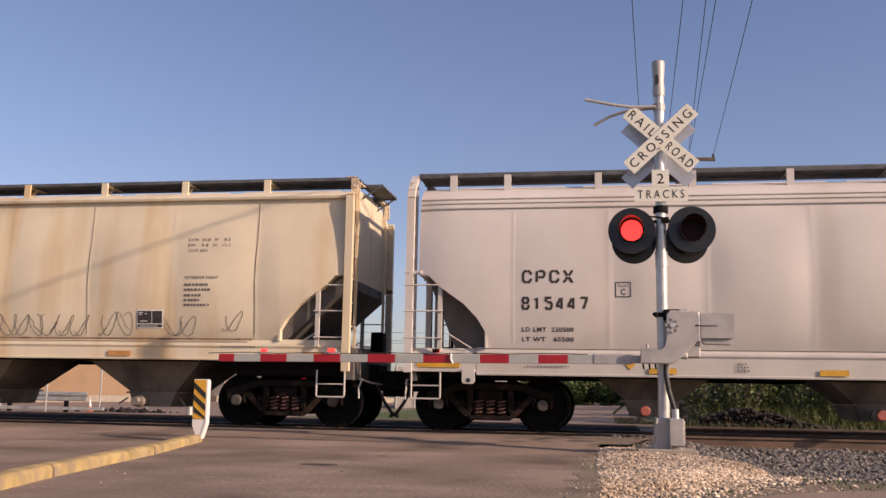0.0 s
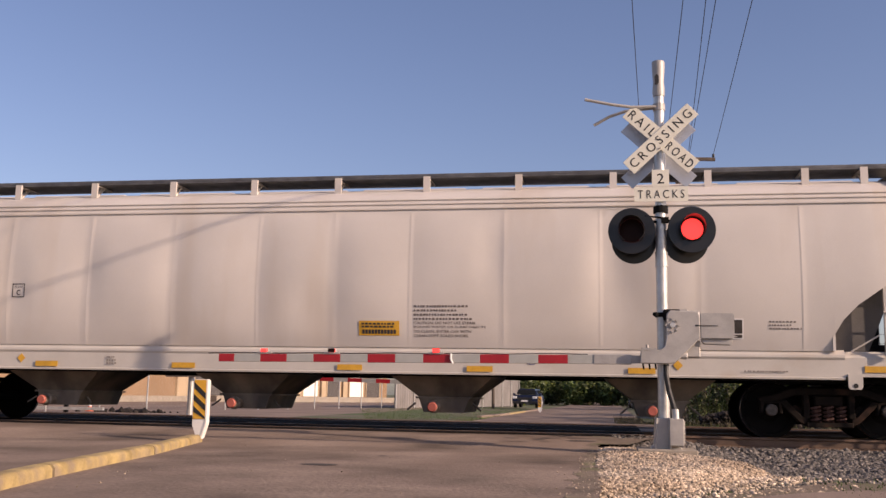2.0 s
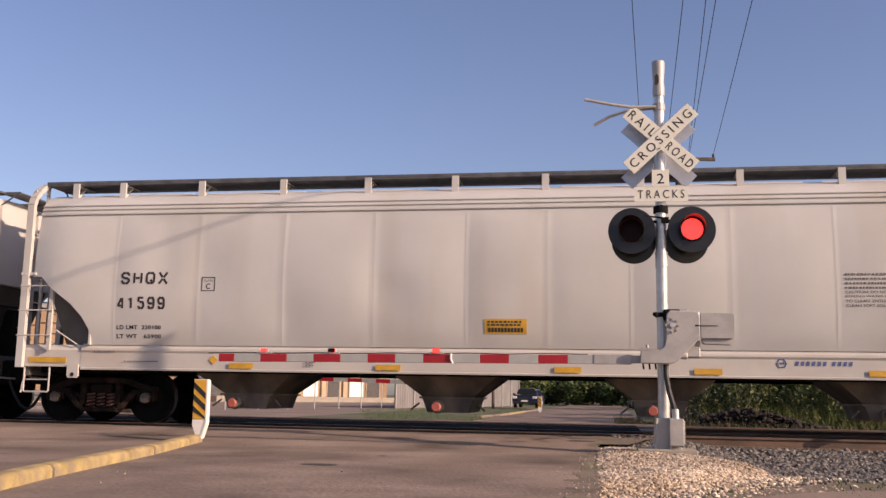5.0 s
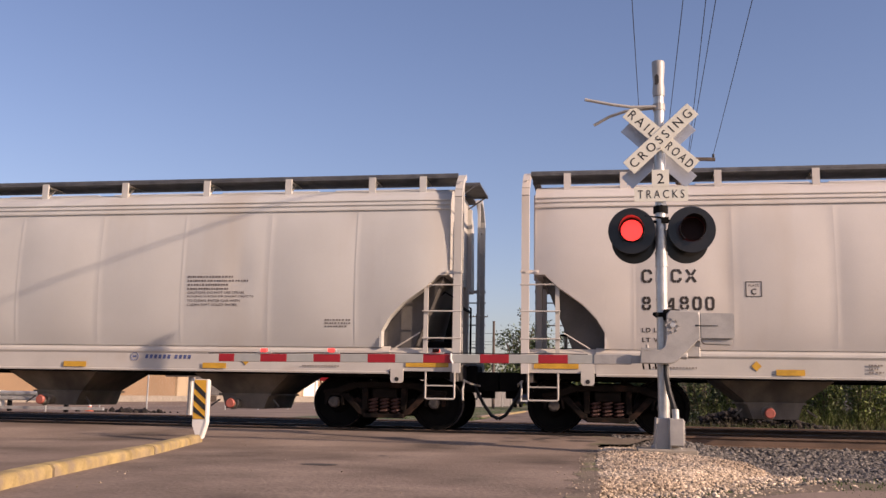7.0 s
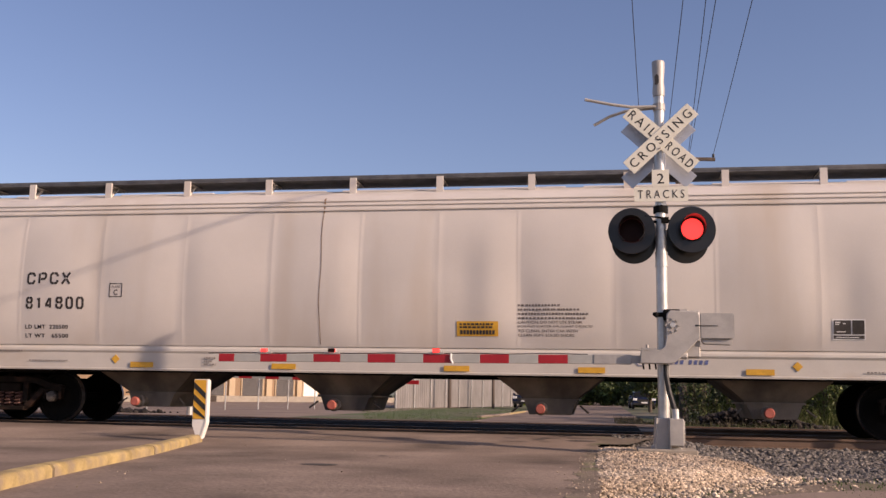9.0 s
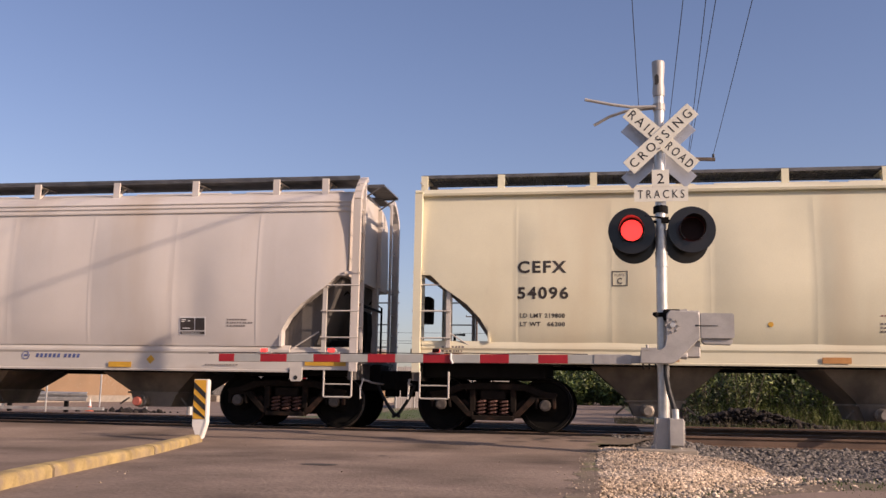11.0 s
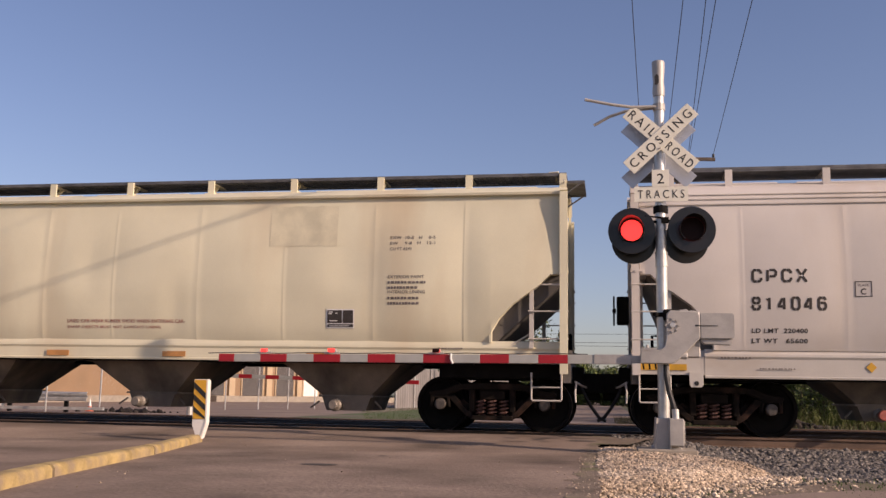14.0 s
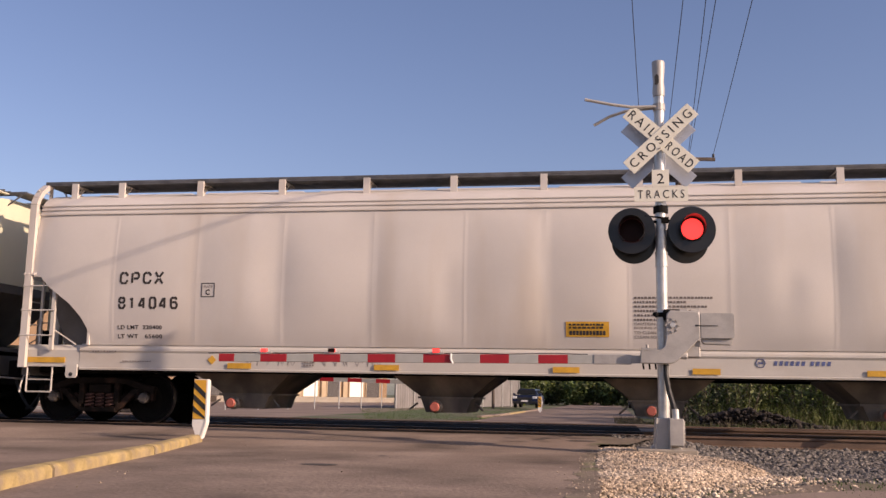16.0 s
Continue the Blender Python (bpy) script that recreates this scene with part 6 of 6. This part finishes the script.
for u in (4.7, 9.8, 14.4, 18.4, 22.2):
    bm = bmesh.new()
    box(bm, u, u + 0.75, -0.25, 0.0, 0.15, 5.1)
    part("pilaster", bm, "tan_light", wing)

# ---- chain-link fence along the yard ----
fence = thing("chain_link_fence", "galvanized chain-link fence along the yard", "fence")
FA, FB = Vector((-19.3, 31.0, -0.2)), Vector((-12.3, 62.0, -0.2))
fl = (FB - FA).length; fd = (FB - FA).normalized()
for k in range(13):
    p = FA + fd * (fl * k / 12)
    bm = bmesh.new(); rod(bm, p - Vector((0, 0, 0.1)), p + Vector((0, 0, 2.25)), 0.032, 8)
    part("post", bm, "galv", fence)
bm = bmesh.new()
rod(bm, FA + Vector((0, 0, 2.2)), FB + Vector((0, 0, 2.2)), 0.025, 6)
part("top_rail", bm, "galv", fence)
bm = bmesh.new()
n = 150
for k in range(n):
    a = FA + fd * (fl * k / n)
    for s in (-1, 1):
        b = a + fd * (s * 2.1)
        if 0 <= (b - FA).dot(fd) <= fl:
            rod(bm, a + Vector((0, 0, 0.05)), b + Vector((0, 0, 2.15)), 0.0009, 3)
tagged(part("wire_mesh", bm, "galv", fence), kind="stuff")

# ---- grey sheet fence ----
sf = thing("sheet_fence", "grey corrugated metal sheet fence by the street", "fence")
SA, SB = Vector((-12.7, 57, -0.25)), Vector((-8.5, 92, -0.25))
sl_, sdn = (SB - SA).length, (SB - SA).normalized()
sn = Vector((sdn.y, -sdn.x, 0))
for k in range(20):
    bm = bmesh.new()
    w = sl_ / 20
    prev = None
    for j in range(9):
        off = sn * (0.035 if j % 2 else 0.0)
        p = SA + sdn * (k * w + (w - 0.02) * j / 8) + off
        cur = [bm.verts.new(p + Vector((0, 0, z)) + sn * t) for z, t in ((0, 0), (2.55 + 0.06 * math.sin(k * 2.1), 0), (2.55 + 0.06 * math.sin(k * 2.1), -0.02), (0, -0.02))]
        if prev:
            for i in range(4):
                bm.faces.new((prev[i], prev[(i + 1) % 4], cur[(i + 1) % 4], cur[i]))
        prev = cur
    part("panel", bm, "sheet", sf)
for k in range(11):
    bm = bmesh.new()
    p = SA + sdn * (sl_ * k / 10) + sn * 0.08
    rod(bm, p - Vector((0, 0, 0.1)), p + Vector((0, 0, 2.75)), 0.04, 6)
    part("post", bm, "galv", sf)

# ---- utility poles and wires ----
def pole(x, y, z0, h, r=0.13, arm=0, label="weathered wooden utility pole", yaw=0):
    p = thing("utility_pole", label, "utility pole", at=pose(x, y, z0, 0, 0, yaw))
    bm = bmesh.new(); rod(bm, (0, 0, -0.3), (0, 0, h), r, 10, r * 0.75)
    part("shaft", bm, "wood_pole", p, smooth=60)
    if arm:
        bm = bmesh.new(); box(bm, -arm, arm, -0.06, 0.06, h - 0.35, h - 0.23)
        part("crossarm", bm, "wood_pole", p)
        for u in (-arm + 0.06, -arm * 0.3, arm * 0.3, arm - 0.06):
            bm = bmesh.new(); lathe(bm, [(h - 0.23, 0.03), (h - 0.16, 0.05), (h - 0.10, 0.05), (h - 0.06, 0.02)], "z", (u, 0, 0), 8)
            part("insulator", bm, "rubber", p)
    return p
pole(-10.6, 64.5, -0.2, 7.9)
pole(-8.66, 73.0, -0.2, 6.5, 0.12)
pole(2.67, 37.04, -0.25, 10.3, 0.15, 1.42, yaw=9)
# unseen pole, added to carry the shadow-casting cable
pole(20.1, 29.1, -0.25, 9.7, 0.15)
pole(-16.4, 120, -0.2, 11.0, 0.16, 1.4)
# unseen pole at the same cable's other end, also added
pole(-10.7, -8.9, -0.2, 9.7, 0.15)
def wire(a, b, sag, r, n=24):
    a, b = Vector(a), Vector(b)
    bm = bmesh.new()
    tube(bm, [a.lerp(b, i / n) - Vector((0, 0, sag * 4 * (i / n) * (1 - i / n))) for i in range(n + 1)], r, 5)
    return solid("overhead_wire", bm, "wire", "thin black overhead wire strung from a utility pole", "wire", "overhead wires")
for (xa, ya, za), (xb, yb) in (((1.30, 36.8, 9.98), (-1.34, -20)), ((2.2, 36.95, 9.98), (0.5, -20)), ((3.07, 37.1, 9.98), (0.06, -20)), ((3.11, 37.1, 9.98), (0.775, -20)), ((4.02, 37.26, 9.98), (1.36, -20))):
    wire((xa, ya, za), (xb, yb, 10.2), 0.45, 0.0105, 30)
# unseen cable, placed to cast the diagonal shadow on the train's side
wire((20.1, 29.1, 9.31), (-10.7, -8.9, 9.31), 0.02, 0.022, 30)
for z in (7.6, 8.6):
    wire((-60, 118, z), (70, 112, z), 0.5, 0.022, 30)
wire((-60, 90, 6.0), (70, 98, 6.1), 0.5, 0.018, 30)
# ---- house with a metal roof behind the shrubs ----
hs = thing("metal_roofed_shed", "low shed with a ribbed grey metal roof behind the shrubs", "shed", at=pose(9.3, 46, -0.25))
bm = bmesh.new(); box(bm, -2.6, 5, 0, 6, -0.2, 2.0)
part("wall", bm, "sheet", hs)
for k in range(16):
    bm = bmesh.new()
    u = -3.0 + k * 0.53
    prism(bm, [(-0.4, 1.95), (3.0, 3.3), (3.0, 3.36), (-0.4, 2.01)], "x", u, u + 0.50)
    prism(bm, [(-0.4, 2.0), (3.0, 3.35), (3.0, 3.42), (-0.4, 2.07)], "x", u, u + 0.05)
    part("roof_sheet", bm, "roof", hs)
bm = bmesh.new(); prism(bm, [(3.0, 3.3), (3.0, 3.36), (6.4, 2.01), (6.4, 1.95)], "x", -3.0, 5.5)
part("roof", bm, "roof", hs)

# ---- far gate on the other side of the crossing ----
fg = thing("crossing_gate", "far crossing gate lowered across the opposite lane", "crossing gate", at=pose(-11.9, 26.4, -0.2))
bm = bmesh.new(); rod(bm, (0, 0, -0.1), (0, 0, 2.3), 0.09, 12)
part("stand", bm, "galv", fg)
bm = bmesh.new(); box(bm, -0.75, 0.35, -0.2, -0.08, 1.2, 1.5); bevel(bm, 0.04)
part("counterweight_arm", bm, "alu", fg)
farm = new("gate_arm"); farm.parent = fg; farm.matrix_basis = pose(0, -0.12, 1.28, 0, 1.2, -3)
for k in range(16):
    bm = bmesh.new(); box(bm, 0.3 + k * 0.4064, 0.3 + (k + 1) * 0.4064, -0.02, 0.02, -0.055, 0.055)
    part("stripe", bm, "arm_red" if k % 2 else "arm_white", farm)
for u in (3.7, 6.4):
    lamp = new("arm_lamp"); lamp.parent = farm
    bm = bmesh.new(); box(bm, u - 0.09, u + 0.09, -0.02, 0.03, 0.055, 0.075); bevel(bm, 0.008)
    part("lamp_base", bm, "alu", lamp)
    ins = new("lens_insert"); ins.parent = lamp
    for nm, m, a, b in (("lit_lens", "lens_lit", -0.016, -0.001), ("dark_lens", "lens_off", 0.001, 0.016)):
        bm = bmesh.new(); box(bm, -0.07, 0.07, a, b, -0.045, 0.045); bevel(bm, 0.006)
        part(nm, bm, m, ins)
    FLASHERS.append((ins, pose(u, -0.03, 0.12), False))

# ---- guard rail, cones, marker, kerb across the street ----
gr = thing("guard_rail", "short pale corrugated guard rail on posts", "guard rail", at=pose(-20.05, 31.4, -0.24, 0, 0, 4))
bm = bmesh.new()
prof_ = [(0, 0.42), (-0.08, 0.45), (-0.08, 0.52), (0, 0.56), (0, 0.60), (-0.08, 0.64), (-0.08, 0.71), (0, 0.74), (0.01, 0.74), (-0.06, 0.70), (-0.06, 0.65), (0.01, 0.61), (0.01, 0.55), (-0.06, 0.51), (-0.06, 0.46), (0.01, 0.42)]
prism(bm, prof_, "x", -1.5, 2.0)
part("rail_beam", bm, "galv", gr)
bm = bmesh.new(); lathe(bm, [(0.1, 0.32), (0.75, 0.32)], "z", (-1.5, 0.15, 0), 14)
part("end_barrel", bm, "galv", gr)
for u in (-0.9, 1.2):
    bm = bmesh.new(); box(bm, u - 0.06, u + 0.06, 0.02, 0.14, -0.1, 0.7)
    part("post", bm, "under", gr)
bm = bmesh.new(); box(bm, -1.7, 2.6, -0.05, 0.1, 0.12, 0.22)
part("bottom_rail", bm, "galv", gr)
def cone(x, y, z, s, white=False):
    c = thing("traffic_cone", "orange traffic cone with a pale band" if not white else "small white and orange traffic cone", "traffic cone", at=pose(x, y, z))
    bm = bmesh.new(); lathe(bm, [(0.03 * s, 0.15 * s), (0.3 * s, 0.10 * s)], "z", (0, 0, 0), 14); box(bm, -0.2 * s, 0.2 * s, -0.2 * s, 0.2 * s, 0, 0.035 * s)
    part("cone_body", bm, "cone", c)
    bm = bmesh.new(); lathe(bm, [(0.3 * s, 0.10 * s), (0.48 * s, 0.068 * s)], "z", (0, 0, 0), 14)
    part("band", bm, "white_paint" if white else "cone", c)
    bm = bmesh.new(); lathe(bm, [(0.48 * s, 0.068 * s), (0.75 * s, 0.02 * s)], "z", (0, 0, 0), 14)
    part("cone_tip", bm, "white_paint" if white else "cone", c)
cone(-19.0, 33.4, -0.2, 0.6, True)
cone(-12.9, 67, -0.2, 1.0)
cone(-12.35, 67, -0.2, 0.9, True)
marker_post(pose(-3.7, 52.5, -0.2))
fk = thing("kerb", "worn yellow kerb beside the far street", "kerb", kind="structure")
for (xa, ya), (xb, yb) in (((-4.75, 36.5), (-4.45, 44)), ((-4.45, 44), (-4.4, 52)), ((-4.4, 52), (-4.4, 62))):
    d = Vector((xb - xa, yb - ya, 0)); L_ = d.length
    bm = bmesh.new(); box(bm, 0, L_ - 0.03, 0, 0.2, -0.1, 0.07); bevel(bm, 0.02)
    o = part("kerb_stone", bm, "kerb_yellow" if ya > 40 and ya < 50 else "lot", fk)
    o.matrix_basis = Matrix.Translation((xa, ya, -0.2)) @ d.to_track_quat("X", "Z").to_matrix().to_4x4()
# notice shelter with a red and orange top
kio = thing("fuel_shelter", "small shelter with an orange and dark top on white legs", "shelter", at=pose(-12.6, 70, -0.2))
for u in (-0.75, 0.75):
    bm = bmesh.new(); rod(bm, (u, 0, 0), (u, 0, 1.3), 0.06, 8); part("leg", bm, "white_paint", kio)
bm = bmesh.new(); box(bm, -0.9, 0.9, -0.3, 0.3, 1.05, 1.6); part("cabinet", bm, "navy", kio)
bm = bmesh.new(); box(bm, -1.0, 1.0, -0.35, 0.35, 1.6, 2.1); bevel(bm, 0.05); part("cabinet_top", bm, "cone", kio)

# ---- parked vehicles ----
def car(at, paint, label):
    c = thing("parked_car", label, "car", "parked cars", at=at)
    bm = bmesh.new()
    prism(bm, [(-0.9, 0.32), (0.9, 0.32), (0.93, 0.7), (0.88, 0.92), (0.78, 0.97), (-0.78, 0.97), (-0.88, 0.92), (-0.93, 0.7)], "y", 0, 4.5)
    prism(bm, [(-0.80, 1.00), (0.80, 1.00), (0.64, 1.38), (0.5, 1.43), (-0.5, 1.43), (-0.64, 1.38)], "y", 1.2, 4.2)
    bevel(bm, 0.06, 2)
    part("body", bm, paint, c, smooth=50)
    for nm, poly, y, m in (("windscreen", [(-0.72, 1.0), (0.72, 1.0), (0.60, 1.35), (-0.60, 1.35)], 1.185, "glass"), ("grille", [(-0.55, 0.55), (0.55, 0.55), (0.5, 0.78), (-0.5, 0.78)], -0.02, "black"), ("bumper", [(-0.88, 0.34), (0.88, 0.34), (0.88, 0.5), (-0.88, 0.5)], -0.06, "black"), ("number_plate", [(-0.25, 0.46), (0.25, 0.46), (0.25, 0.58), (-0.25, 0.58)], -0.08, "panel_white")):
        bm = bmesh.new(); prism(bm, poly, "y", y, y + 0.03); part(nm, bm, m, c)
    for s in (-1, 1):
        bm = bmesh.new(); box(bm, min(s * 0.58, s * 0.9), max(s * 0.58, s * 0.9), -0.03, 0.04, 0.68, 0.86); bevel(bm, 0.02)
        part("headlamp", bm, "headlamp", c)
        bm = bmesh.new(); box(bm, min(s * 0.88, s * 1.08), max(s * 0.88, s * 1.08), 1.25, 1.38, 0.94, 1.08); bevel(bm, 0.03)
        part("door_mirror", bm, paint, c)
        bm = bmesh.new(); box(bm, min(s * 0.70, s * 0.775), max(s * 0.70, s * 0.775), 1.7, 3.9, 1.04, 1.32); part("side_window", bm, "glass", c)
        for y in (0.85, 3.6):
            w = new("wheel"); w.parent = c
            bm = bmesh.new(); lathe(bm, [(s * 0.70, 0.32), (s * 0.72, 0.34), (s * 0.90, 0.34), (s * 0.92, 0.32), (s * 0.92, 0.2)], "x", (0, y, 0.34), 20); part("tyre", bm, "rubber", w)
            bm = bmesh.new(); lathe(bm, [(s * 0.90, 0.21), (s * 0.93, 0.19), (s * 0.94, 0.05)], "x", (0, y, 0.34), 16); part("rim", bm, "chrome", w)
    return c
car(pose(-6.2, 72.0, -0.2, 0, 0, -3), "navy", "navy blue car parked beside the street, front towards the track")
car(pose(2.75, 80.0, -0.2, 0, 0, 4), "navy", "dark blue car parked at the street's far edge")

# ---- what moves ----
def motions():
    ticks = [i * 0.5 for i in range(33)]
    for key, car in CAR.items():
        walk(car, [(t, pose(CARS[key] - gone(t), YC, 0)) for t in ticks])
        for w in WHEELS[key]:
            x = w.location.x
            walk(w, [(i / 10, pose(x, 0, 0.457, 0, -math.degrees(gone(i / 10) / 0.457), 0)) for i in range(161)])
    # the crossing lamps: each insert turns half round to show its lit or its dark face
    period = 1.3745
    to_right = [0.295 + period * k for k in range(12)]
    to_left = [0.955 + period * k for k in range(12)]
    turns = sorted([(t, 0) for t in to_right] + [(t, 1) for t in to_left])
    for ob, base, lit_first in FLASHERS:
        a = 0 if lit_first else 180
        rows = [(0, base @ pose(0, 0, 0, 0, 0, a))]
        for t, side in turns:
            if t > 15.9:
                break
            f = round(t * 30 - side) / 30
            rows += [(f - 1 / 30, base @ pose(0, 0, 0, 0, 0, a)), (f, base @ pose(0, 0, 0, 0, 0, a + 60)), (f + 1 / 30, base @ pose(0, 0, 0, 0, 0, a + 120)), (f + 2 / 30, base @ pose(0, 0, 0, 0, 0, a + 180))]
            a += 180
        rows.append((16, base @ pose(0, 0, 0, 0, 0, a)))
        walk(ob, rows)

motions()
